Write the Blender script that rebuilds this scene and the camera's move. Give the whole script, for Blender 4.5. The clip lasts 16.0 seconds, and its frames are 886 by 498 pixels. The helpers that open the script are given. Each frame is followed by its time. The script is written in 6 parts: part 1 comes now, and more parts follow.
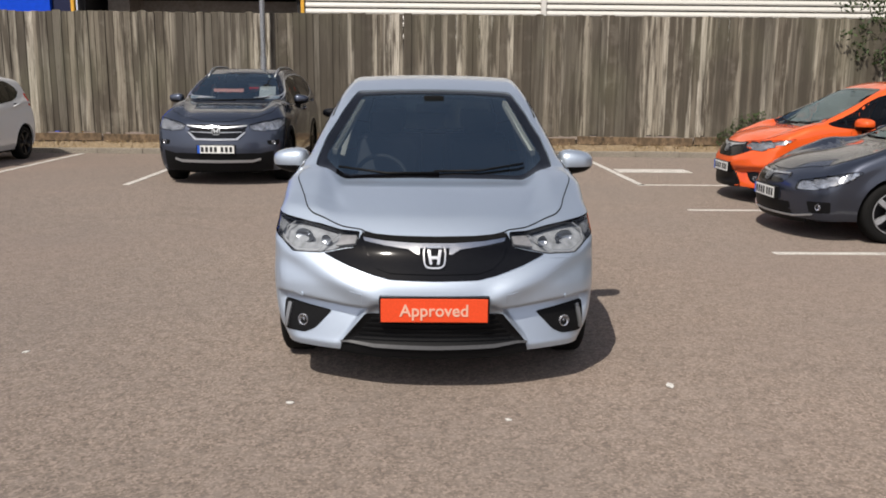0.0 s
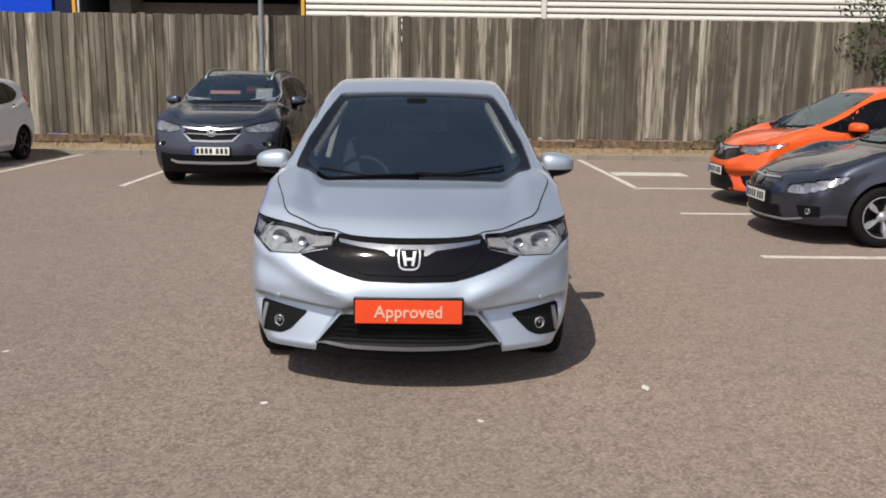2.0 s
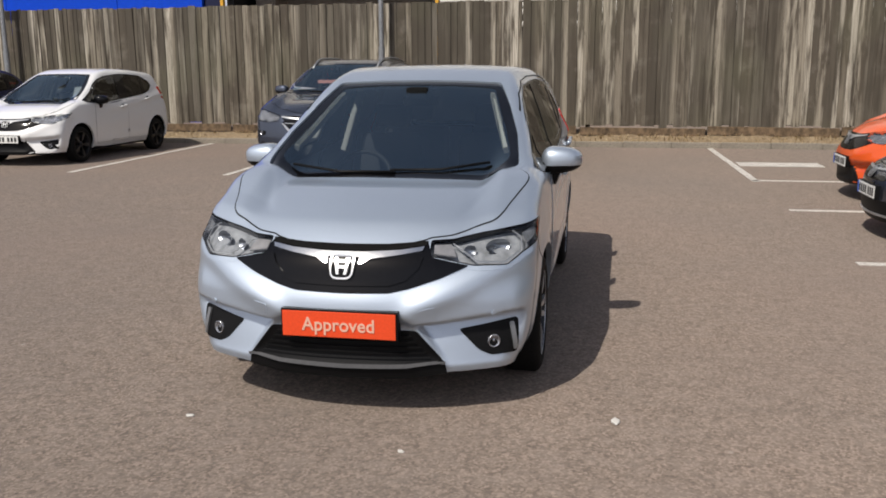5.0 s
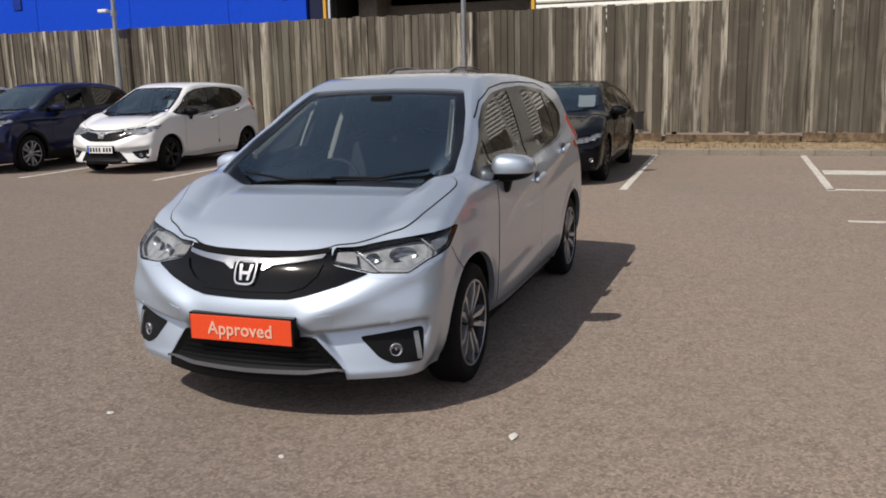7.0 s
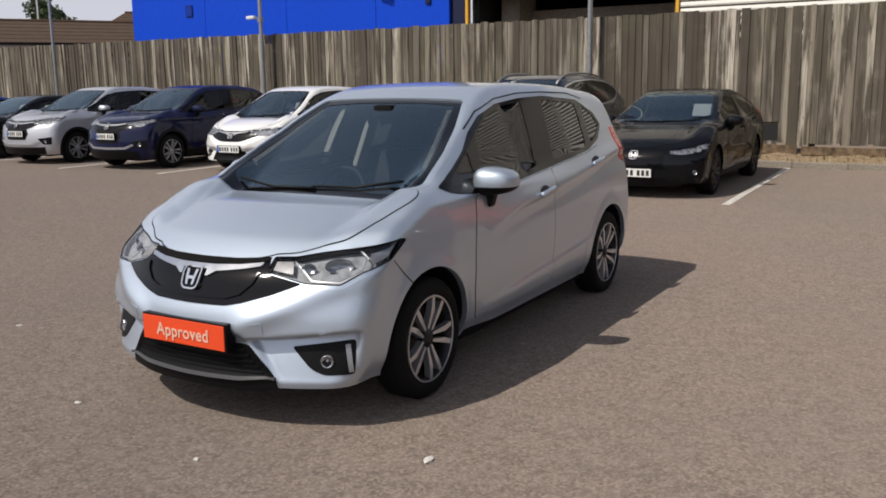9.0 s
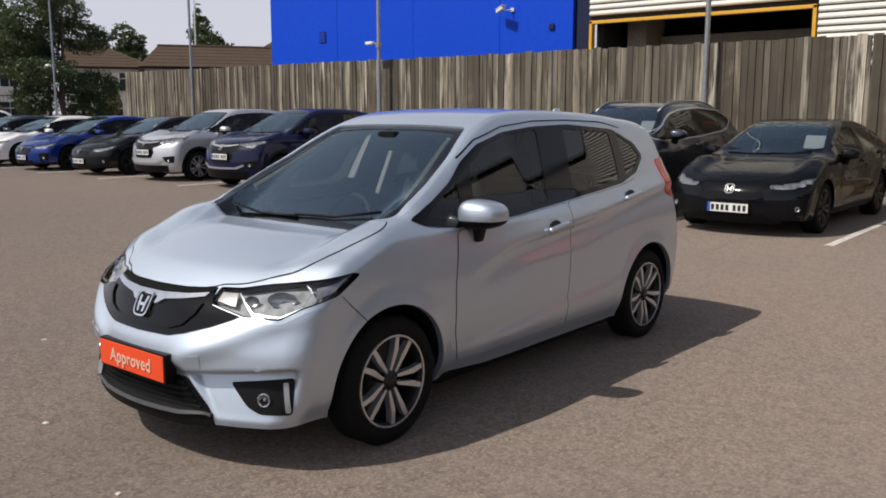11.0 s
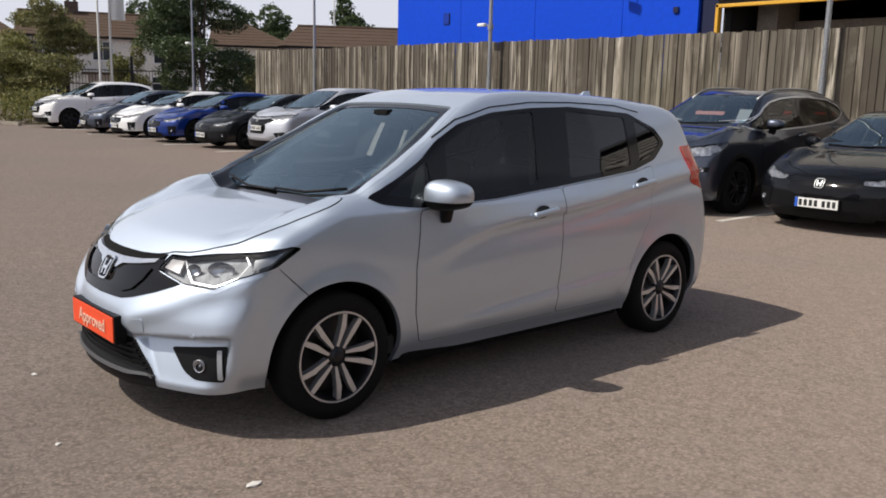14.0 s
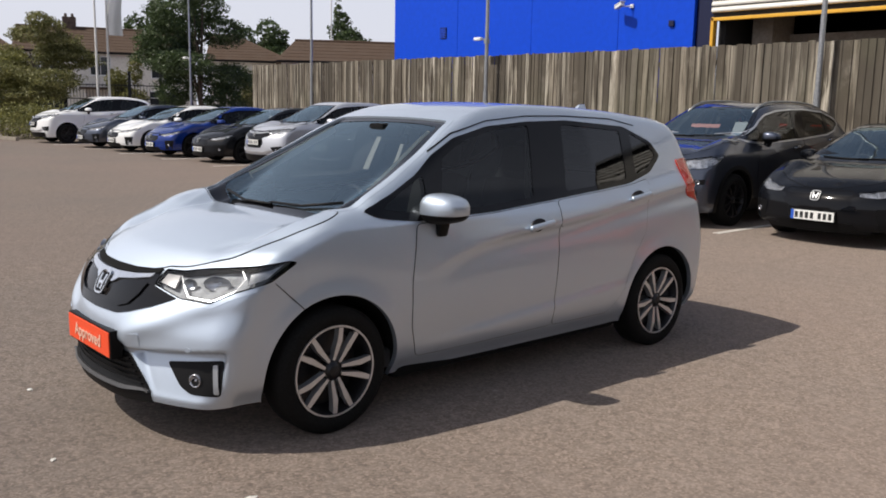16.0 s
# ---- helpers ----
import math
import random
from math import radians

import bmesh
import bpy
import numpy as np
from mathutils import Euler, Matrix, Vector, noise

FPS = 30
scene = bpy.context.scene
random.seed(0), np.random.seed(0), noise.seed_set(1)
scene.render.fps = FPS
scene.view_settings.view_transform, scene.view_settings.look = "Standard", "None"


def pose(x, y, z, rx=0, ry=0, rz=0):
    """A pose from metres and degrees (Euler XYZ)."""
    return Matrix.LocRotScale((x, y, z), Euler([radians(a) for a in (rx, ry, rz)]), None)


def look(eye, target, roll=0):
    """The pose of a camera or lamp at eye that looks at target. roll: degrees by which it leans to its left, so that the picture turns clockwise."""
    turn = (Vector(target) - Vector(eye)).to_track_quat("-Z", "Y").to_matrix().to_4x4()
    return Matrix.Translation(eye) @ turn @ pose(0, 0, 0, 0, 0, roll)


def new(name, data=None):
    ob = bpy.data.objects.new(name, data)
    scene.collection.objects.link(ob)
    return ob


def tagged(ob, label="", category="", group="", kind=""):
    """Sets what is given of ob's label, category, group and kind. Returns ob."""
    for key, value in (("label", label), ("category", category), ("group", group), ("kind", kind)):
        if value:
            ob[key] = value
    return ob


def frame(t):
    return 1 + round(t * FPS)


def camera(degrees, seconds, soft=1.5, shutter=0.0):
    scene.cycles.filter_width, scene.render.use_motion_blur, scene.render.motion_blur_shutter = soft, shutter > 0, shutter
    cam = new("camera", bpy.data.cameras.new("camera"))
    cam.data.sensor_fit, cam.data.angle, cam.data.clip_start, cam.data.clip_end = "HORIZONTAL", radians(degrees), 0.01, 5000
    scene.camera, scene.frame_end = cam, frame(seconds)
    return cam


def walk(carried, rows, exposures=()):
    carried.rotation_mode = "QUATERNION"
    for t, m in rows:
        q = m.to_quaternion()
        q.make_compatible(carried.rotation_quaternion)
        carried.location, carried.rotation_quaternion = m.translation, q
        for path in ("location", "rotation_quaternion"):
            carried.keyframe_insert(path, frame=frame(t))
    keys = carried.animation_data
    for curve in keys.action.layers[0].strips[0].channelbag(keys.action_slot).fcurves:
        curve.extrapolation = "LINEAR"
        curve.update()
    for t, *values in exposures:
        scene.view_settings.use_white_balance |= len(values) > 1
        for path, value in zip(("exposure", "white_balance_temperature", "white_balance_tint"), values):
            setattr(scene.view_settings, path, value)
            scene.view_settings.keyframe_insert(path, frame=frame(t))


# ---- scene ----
cam = camera(53.8, 16.0, soft=1.8)
PATH = [
    (0, (-0.033, -0.098, 1.524), (0.0, 1.865, 1.143), 0.5),
    (0.5, (-0.032, -0.109, 1.517), (0.003, 1.855, 1.14), 0.6),
    (1, (-0.025, -0.110, 1.525), (0.006, 1.853, 1.144), 0.5),
    (1.5, (0.011, -0.126, 1.525), (0.05, 1.838, 1.147), 0.5),
    (2, (0.11, -0.114, 1.523), (0.133, 1.850, 1.148), 0.7),
    (2.5, (0.215, -0.042, 1.53), (0.186, 1.922, 1.15), 0.1),
    (3, (0.354, 0.067, 1.543), (0.298, 2.026, 1.146), 0.4),
    (3.5, (0.604, 0.112, 1.538), (0.449, 2.067, 1.145), -0.3),
    (4, (0.809, 0.174, 1.537), (0.568, 2.118, 1.141), -0.1),
    (4.5, (0.989, 0.290, 1.541), (0.688, 2.226, 1.137), -0.2),
    (6.8, (1.909, 0.745, 1.505), (1.297, 2.61, 1.117), -1.1),
    (7, (2.091, 0.708, 1.516), (1.444, 2.562, 1.132), -1.3),
    (7.5, (2.347, 0.804, 1.534), (1.604, 2.622, 1.154), -1.0),
    (8, (2.529, 0.958, 1.529), (1.702, 2.744, 1.173), -1.5),
    (8.5, (2.737, 1.063, 1.545), (1.831, 2.812, 1.199), -0.8),
    (9, (2.98, 1.213, 1.534), (1.989, 2.91, 1.165), -0.8),
    (9.5, (3.142, 1.342, 1.53), (2.087, 3.003, 1.171), -0.1),
    (10, (3.258, 1.548, 1.538), (2.122, 3.16, 1.206), 0.2),
    (12.5, (3.917, 2.365, 1.52), (2.507, 3.739, 1.169), 0.6),
    (13, (4.051, 2.489, 1.519), (2.593, 3.807, 1.153), 1.3),
    (13.5, (4.063, 2.537, 1.521), (2.593, 3.844, 1.16), 1.2),
    (14, (4.06, 2.552, 1.516), (2.582, 3.853, 1.166), 1.3),
    (14.5, (4.063, 2.555, 1.519), (2.588, 3.864, 1.185), 1.2),
    (15, (4.076, 2.543, 1.516), (2.594, 3.846, 1.19), 1.1),
    (15.5, (4.065, 2.558, 1.521), (2.585, 3.864, 1.197), 1.1),
    (16, (4.069, 2.555, 1.518), (2.59, 3.863, 1.198), 1.1),
]
walk(cam, [(t, look(eye, target, roll)) for t, eye, target, roll in PATH], [(0, -0.20), (2.0, -0.21), (4.6, -0.32), (7.0, -0.36), (10.2, -0.36), (12.5, -0.20), (16, -0.13)])

# ---- world, sun ----
SHIFT = Vector((0.37, 0.72, -1.0))                       # the way of the sun's light
sun = new("sun", bpy.data.lights.new("sun", "SUN"))
sun.data.energy, sun.data.angle, sun.data.color = 5.0, radians(0.53), (1.0, 0.935, 0.85)
sun.matrix_world = look((-20, -40, 54), Vector((-20, -40, 54)) + SHIFT)
world = bpy.data.worlds.new("world")
scene.world = world
world.use_nodes = True
wn = world.node_tree
wn.nodes.clear()
sky = wn.nodes.new("ShaderNodeTexSky")
sky.sky_type, sky.sun_disc = "NISHITA", False
sky.sun_elevation, sky.sun_rotation = radians(51), math.atan2(-0.37, -0.72)
sky.air_density, sky.dust_density, sky.ozone_density = 1.1, 3.6, 3.0
wbg = wn.nodes.new("ShaderNodeBackground")
wbg.inputs["Strength"].default_value = 0.074
wout = wn.nodes.new("ShaderNodeOutputWorld")
veil = wn.nodes.new("ShaderNodeMix")                     # summer haze over the whole sky
veil.data_type = "RGBA"
veil.inputs[7].default_value = (15.2, 15.4, 17.4, 1)
aim = wn.nodes.new("ShaderNodeTexCoord")
height = wn.nodes.new("ShaderNodeSeparateXYZ")
haze = wn.nodes.new("ShaderNodeValToRGB")                # thick along the horizon, thin overhead
haze.color_ramp.interpolation = "EASE"
haze.color_ramp.elements[0].position, haze.color_ramp.elements[0].color = 0.0, (0.66, 0.66, 0.66, 1)
haze.color_ramp.elements[1].position, haze.color_ramp.elements[1].color = 0.95, (0.04, 0.04, 0.04, 1)
wn.links.new(aim.outputs["Generated"], height.inputs[0])
wn.links.new(height.outputs["Z"], haze.inputs[0])
wn.links.new(haze.outputs[0], veil.inputs[0])
wn.links.new(sky.outputs[0], veil.inputs[6])
wn.links.new(veil.outputs[2], wbg.inputs["Color"])
wn.links.new(wbg.outputs[0], wout.inputs["Surface"])


# ---- materials ----
class Nodes:
    """A node material under construction."""

    def __init__(self, name):
        self.mat = bpy.data.materials.new(name)
        self.mat.use_nodes = True
        self.t = self.mat.node_tree
        self.t.nodes.clear()
        self.out = self.t.nodes.new("ShaderNodeOutputMaterial")
        self.bsdf = self.t.nodes.new("ShaderNodeBsdfPrincipled")
        self.t.links.new(self.bsdf.outputs[0], self.out.inputs["Surface"])
        self.place = None

    def put(self, node, key, value):
        s = node.inputs[key]
        if isinstance(value, bpy.types.NodeSocket):
            self.t.links.new(value, s)
        elif isinstance(value, tuple) and len(value) == 3 and s.type == "RGBA":
            s.default_value = (*value, 1)
        else:
            s.default_value = value

    def set(self, **kw):
        for k, v in kw.items():
            self.put(self.bsdf, k.replace("_", " "), v)
        return self

    def coords(self, stretch=(1, 1, 1)):
        g = self.t.nodes.new("ShaderNodeTexCoord")
        m = self.t.nodes.new("ShaderNodeMapping")
        self.t.links.new(g.outputs["Object"], m.inputs["Vector"])
        m.inputs["Scale"].default_value = stretch
        return m.outputs[0]

    def where(self, stretch=(1, 1, 1)):
        """World places, so that pieces do not repeat."""
        g = self.t.nodes.new("ShaderNodeNewGeometry")
        m = self.t.nodes.new("ShaderNodeMapping")
        self.t.links.new(g.outputs["Position"], m.inputs["Vector"])
        m.inputs["Scale"].default_value = stretch
        return m.outputs[0]

    def noise(self, scale, detail=4.0, rough=0.55, vec=None):
        n = self.t.nodes.new("ShaderNodeTexNoise")
        self.put(n, "Scale", scale), self.put(n, "Detail", detail), self.put(n, "Roughness", rough)
        self.t.links.new(vec or self.coords(), n.inputs["Vector"])
        return n.outputs["Fac"]

    def cells(self, scale, vec=None, out="Color"):
        n = self.t.nodes.new("ShaderNodeTexVoronoi")
        self.put(n, "Scale", scale)
        self.t.links.new(vec or self.coords(), n.inputs["Vector"])
        return n.outputs[out]

    def ramp(self, fac, stops):
        n = self.t.nodes.new("ShaderNodeValToRGB")
        e = n.color_ramp.elements
        while len(e) < len(stops):
            e.new(0.5)
        for el, (p, c) in zip(e, stops):
            el.position = p
            el.color = (*c, 1) if isinstance(c, tuple) else (c, c, c, 1)
        self.t.links.new(fac, n.inputs[0])
        return n.outputs[0]

    def mix(self, fac, a, b, kind="MIX"):
        n = self.t.nodes.new("ShaderNodeMix")
        n.data_type, n.blend_type = "RGBA", kind
        for key, v in ((0, fac), (6, a), (7, b)):
            s = n.inputs[key]
            if isinstance(v, bpy.types.NodeSocket):
                self.t.links.new(v, s)
            elif isinstance(v, tuple):
                s.default_value = (*v, 1)
            else:
                s.default_value = v
        return n.outputs[2]

    def random(self):
        return self.t.nodes.new("ShaderNodeObjectInfo").outputs["Random"]

    def island(self):
        return self.t.nodes.new("ShaderNodeNewGeometry").outputs["Random Per Island"]

    def bump(self, height, strength=0.3, distance=0.01):
        n = self.t.nodes.new("ShaderNodeBump")
        self.put(n, "Strength", strength), self.put(n, "Distance", distance)
        self.t.links.new(height, n.inputs["Height"])
        self.t.links.new(n.outputs[0], self.bsdf.inputs["Normal"])
        return self


def plain(name, colour, rough=0.5, metal=0.0, grain=60.0, amount=0.08, bump=0.0, **more):
    """A surface of one colour with a little grain and soiling."""
    n = Nodes(name)
    f = n.noise(grain, 5)
    g = n.noise(grain * 0.06, 3)
    dark = tuple(c * (1 - 2 * amount) for c in colour)
    light = tuple(min(1, c * (1 + amount)) for c in colour)
    col = n.ramp(f, [(0.3, dark), (0.7, light)])
    col = n.mix(n.ramp(g, [(0.45, 0.0), (0.75, 0.35)]), col, dark)
    n.set(Base_Color=col, Roughness=rough, Metallic=metal, **more)
    if bump:
        n.bump(f, bump, 0.004)
    return n.mat


def paint(name, colour, metal=0.0, rough=0.35, gloss=0.5, coat=1.0, second=0.0):
    """Car paint: a base with fine flakes under a clear coat, faintly dusty."""
    n = Nodes(name)
    fl = n.noise(900, 2)
    du = n.noise(2.3, 4)
    base = n.mix(n.ramp(fl, [(0.4, 0.0), (0.62, 0.22 if metal else 0.04)]), colour, tuple(min(1, c * 1.5) for c in colour))
    n.set(Base_Color=base, Metallic=metal, Roughness=n.ramp(du, [(0.3, rough), (0.8, rough + 0.06)]))
    n.put(n.bsdf, "Specular IOR Level", gloss)
    n.set(Coat_Weight=coat, Coat_Roughness=n.ramp(du, [(0.35, 0.03), (0.8, 0.07)]))
    if second:                                           # flakes that lie flatter give a tighter sheen
        broad = n.bsdf
        n.bsdf = n.t.nodes.new("ShaderNodeBsdfPrincipled")
        n.set(Base_Color=base, Metallic=metal, Roughness=second, Coat_Weight=coat, Coat_Roughness=0.05)
        both_lobes = n.t.nodes.new("ShaderNodeMixShader")
        both_lobes.inputs[0].default_value = 0.36
        n.t.links.new(broad.outputs[0], both_lobes.inputs[1])
        n.t.links.new(n.bsdf.outputs[0], both_lobes.inputs[2])
        n.t.links.new(both_lobes.outputs[0], n.out.inputs["Surface"])
    return n.mat


def pane(name, tint, ior=1.5, rough=0.0, dust=0.0, coat=(1.0, 1.0, 1.0)):
    """Thin glass: see-through, with its gloss rising at a slant."""
    n = Nodes(name)
    n.t.nodes.remove(n.bsdf)
    tr = n.t.nodes.new("ShaderNodeBsdfTransparent")
    tr.inputs["Color"].default_value = (*tint, 1)
    gl = n.t.nodes.new("ShaderNodeBsdfGlossy")
    gl.inputs["Roughness"].default_value = rough
    gl.inputs["Color"].default_value = (*coat, 1)
    fr = n.t.nodes.new("ShaderNodeFresnel")
    fr.inputs["IOR"].default_value = ior
    mx = n.t.nodes.new("ShaderNodeMixShader")
    n.t.links.new(fr.outputs[0], mx.inputs[0])
    n.t.links.new(tr.outputs[0], mx.inputs[1])
    n.t.links.new(gl.outputs[0], mx.inputs[2])
    if dust:
        df = n.t.nodes.new("ShaderNodeBsdfDiffuse")
        df.inputs["Color"].default_value = (0.55, 0.56, 0.57, 1)
        ad = n.t.nodes.new("ShaderNodeMixShader")
        n.t.links.new(n.ramp(n.noise(3.5, 4), [(0.3, dust * 0.6), (0.7, dust * 1.5)]), ad.inputs[0])
        n.t.links.new(mx.outputs[0], ad.inputs[1])
        n.t.links.new(df.outputs[0], ad.inputs[2])
        mx = ad
    n.t.links.new(mx.outputs[0], n.out.inputs["Surface"])
    return n.mat


def asphalt():
    n = Nodes("asphalt")
    p = n.where()
    stone = n.cells(85, p)
    bw = n.t.nodes.new("ShaderNodeRGBToBW")
    n.t.links.new(stone, bw.inputs[0])
    fine = n.noise(130, 5, 0.7, p)
    mid = n.noise(9, 5, 0.65, p)
    lump = n.noise(28, 3, 0.6, p)
    big = n.noise(0.45, 5, 0.6, p)
    c = n.ramp(bw.outputs[0], [(0.15, (0.135, 0.106, 0.086)), (0.5, (0.236, 0.188, 0.152)), (0.8, (0.352, 0.281, 0.232))])
    c = n.mix(n.ramp(fine, [(0.35, 0.55), (0.6, 0.0)]), c, (0.105, 0.090, 0.077))
    c = n.mix(n.ramp(lump, [(0.36, 0.55), (0.52, 0.0)]), c, (0.115, 0.093, 0.079))
    c = n.mix(n.ramp(mid, [(0.45, 0.0), (0.70, 0.45)]), c, (0.30, 0.250, 0.215))
    c = n.mix(n.ramp(big, [(0.40, 0.0), (0.70, 0.42)]), c, (0.165, 0.141, 0.126))
    drift = n.noise(0.16, 3, 0.5, p)
    c = n.mix(n.ramp(drift, [(0.45, 0.0), (0.65, 0.30)]), c, (0.255, 0.186, 0.152))
    spot = n.cells(1.6, p, "Distance")
    c = n.mix(n.ramp(spot, [(0.012, 0.5), (0.03, 0.0)]), c, (0.42, 0.39, 0.36))
    crack = n.t.nodes.new("ShaderNodeTexVoronoi")
    crack.feature = "DISTANCE_TO_EDGE"
    n.put(crack, "Scale", 0.16)
    warp = n.t.nodes.new("ShaderNodeMix")
    warp.data_type, warp.blend_type = "RGBA", "LINEAR_LIGHT"
    warp.inputs[0].default_value = 0.25
    n.t.links.new(p, warp.inputs[6])
    wv = n.t.nodes.new("ShaderNodeTexNoise")
    n.put(wv, "Scale", 0.9)
    n.t.links.new(p, wv.inputs["Vector"])
    n.t.links.new(wv.outputs["Color"], warp.inputs[7])
    n.t.links.new(warp.outputs[2], crack.inputs["Vector"])
    line = n.ramp(crack.outputs["Distance"], [(0.0, 0.16), (0.005, 0.0)])
    c = n.mix(line, c, (0.07, 0.06, 0.052))
    c = n.mix(1.0, c, (0.955, 0.95, 0.945), "MULTIPLY")
    n.set(Base_Color=c, Roughness=0.88, Diffuse_Roughness=0.7)
    n.put(n.bsdf, "Specular IOR Level", 0.3)
    h = n.mix(0.5, fine, bw.outputs[0])
    n.bump(h, 0.55, 0.006)
    return n.mat


def weathered():
    """Grey fence boards: every board its own tone, streaked along the grain, green and dark at the foot."""
    n = Nodes("weathered boards")
    p = n.where()
    grain = n.noise(1, 6, 0.65, n.where((55, 55, 1.3)))
    streak = n.noise(1, 5, 0.62, n.where((10, 10, 0.75)))
    blot = n.noise(2.2, 4, 0.6, p)
    r = n.random()
    tone = n.ramp(r, [(0.0, (0.070, 0.058, 0.043)), (0.22, (0.150, 0.127, 0.097)), (0.5, (0.270, 0.236, 0.184)), (0.8, (0.400, 0.360, 0.290)), (1.0, (0.56, 0.51, 0.425))])
    c = n.mix(n.ramp(streak, [(0.43, 0.96), (0.49, 0.45), (0.55, 0.0)]), tone, (0.065, 0.052, 0.038))
    c = n.mix(n.ramp(grain, [(0.42, 0.55), (0.54, 0.0)]), c, (0.095, 0.078, 0.057))
    c = n.mix(n.ramp(blot, [(0.55, 0.0), (0.72, 0.30)]), c, (0.34, 0.31, 0.255))
    group = n.noise(1, 3, 0.6, n.where((2.6, 2.6, 0.05)))
    c = n.mix(n.ramp(group, [(0.42, 0.80), (0.47, 0.45), (0.53, 0.0)]), c, (0.060, 0.050, 0.037))
    moss = n.noise(0.5, 3, 0.5, p)
    c = n.mix(n.ramp(moss, [(0.5, 0.0), (0.75, 0.35)]), c, (0.145, 0.145, 0.085))
    knot = n.cells(1, n.where((9, 9, 2.2)), "Distance")
    c = n.mix(n.ramp(knot, [(0.05, 0.6), (0.12, 0.0)]), c, (0.05, 0.04, 0.03))
    n.set(Base_Color=c, Roughness=0.9)
    n.bump(grain, 0.5, 0.006)
    return n.mat


def dry_verge():
    n = Nodes("dry grass and soil")
    p = n.where()
    a, b, f = n.noise(1.4, 5, 0.6, p), n.noise(14, 5, 0.7, p), n.noise(90, 4, 0.7, p)
    c = n.ramp(b, [(0.3, (0.15, 0.105, 0.06)), (0.5, (0.30, 0.225, 0.135)), (0.72, (0.44, 0.345, 0.215))])
    c = n.mix(n.ramp(a, [(0.45, 0.0), (0.7, 0.6)]), c, (0.235, 0.17, 0.105))
    c = n.mix(n.ramp(f, [(0.35, 0.5), (0.6, 0.0)]), c, (0.11, 0.08, 0.05))
    n.set(Base_Color=c, Roughness=0.95).bump(b, 0.8, 0.03)
    return n.mat


def road_paint():
    n = Nodes("worn white road paint")
    p = n.where()
    a, b = n.noise(55, 5, 0.7, p), n.noise(5, 4, 0.6, p)
    c = n.ramp(a, [(0.36, (0.26, 0.23, 0.20)), (0.5, (0.62, 0.59, 0.54)), (0.7, (0.78, 0.75, 0.70))])
    c = n.mix(n.ramp(b, [(0.45, 0.0), (0.75, 0.7)]), c, (0.34, 0.31, 0.275))
    n.set(Base_Color=c, Roughness=0.75).bump(a, 0.3, 0.003)
    return n.mat


def leaf_mat(name, a, b, c):
    n = Nodes(name)
    tone = n.ramp(n.island(), [(0.0, a), (0.5, b), (1.0, c)])
    n.set(Base_Color=tone, Roughness=0.55)
    glow = n.t.nodes.new("ShaderNodeBsdfTranslucent")
    n.t.links.new(tone, glow.inputs["Color"])
    mx = n.t.nodes.new("ShaderNodeMixShader")
    mx.inputs[0].default_value = 0.35
    n.t.links.new(n.bsdf.outputs[0], mx.inputs[1])
    n.t.links.new(glow.outputs[0], mx.inputs[2])
    n.t.links.new(mx.outputs[0], n.out.inputs["Surface"])
    return n.mat


def roof_tiles():
    n = Nodes("brown roof tiles")
    p = n.where()
    a, b = n.noise(1.2, 4, 0.6, p), n.noise(16, 4, 0.6, p)
    c = n.ramp(b, [(0.3, (0.056, 0.036, 0.024)), (0.7, (0.098, 0.064, 0.044))])
    c = n.mix(n.ramp(a, [(0.45, 0.0), (0.7, 0.5)]), c, (0.090, 0.066, 0.050))
    n.set(Base_Color=c, Roughness=0.9)
    n.put(n.bsdf, "Specular IOR Level", 0.25)
    return n.mat


ASPHALT, BOARDS, VERGE, LINE = asphalt(), weathered(), dry_verge(), road_paint()
SILVER = paint("silver paint", (0.535, 0.60, 0.685), 1.0, 0.66, 0.5, 1.0, 0.34)
WHITE = paint("white paint", (0.80, 0.80, 0.79), 0.0, 0.35)
ORANGE = paint("orange paint", (0.80, 0.105, 0.015), 0.1, 0.45, 0.2)
BLACK = paint("black paint", (0.003, 0.0035, 0.005), 0.0, 0.5, 0.05, 0.6)
GREYPAINT = paint("grey paint", (0.078, 0.090, 0.122), 1.0, 0.50, 0.2, 1.0, 0.22)
SLATE = paint("slate grey paint", (0.085, 0.095, 0.125), 1.0, 0.52, 0.2, 1.0, 0.22)
NAVY = paint("navy blue paint", (0.0025, 0.005, 0.036), 0.0, 0.5, 0.1, 0.7)
ROYAL = paint("bright blue paint", (0.001, 0.022, 0.17), 0.2, 0.35, 0.2, 0.8)
DARKGREY = paint("charcoal paint", (0.006, 0.007, 0.009), 0.1, 0.5, 0.08, 0.6)
MISTSILVER = paint("silver grey paint", (0.56, 0.575, 0.61), 0.85, 0.5)
FRIT = plain("black glass border", (0.004, 0.004, 0.005), 0.03, 0, 40, 0.1, IOR=1.8)
GLOSSBLACK = plain("gloss black plastic", (0.004, 0.004, 0.005), 0.08, 0, 40, 0.1, Specular_IOR_Level=0.3)
GREYLIP = plain("grey plastic lip", (0.06, 0.06, 0.063), 0.45, 0, 60, 0.1)
MATBLACK = plain("matt black plastic", (0.005, 0.005, 0.0055), 0.5, 0, 120, 0.15, 0.1, Specular_IOR_Level=0.18)
RUBBER = plain("tyre rubber", (0.008, 0.0078, 0.0075), 0.8, 0, 90, 0.25, 0.3, Specular_IOR_Level=0.2)
LINER = plain("wheel arch liner", (0.006, 0.006, 0.006), 0.9, 0, 60, 0.2, Specular_IOR_Level=0.15)
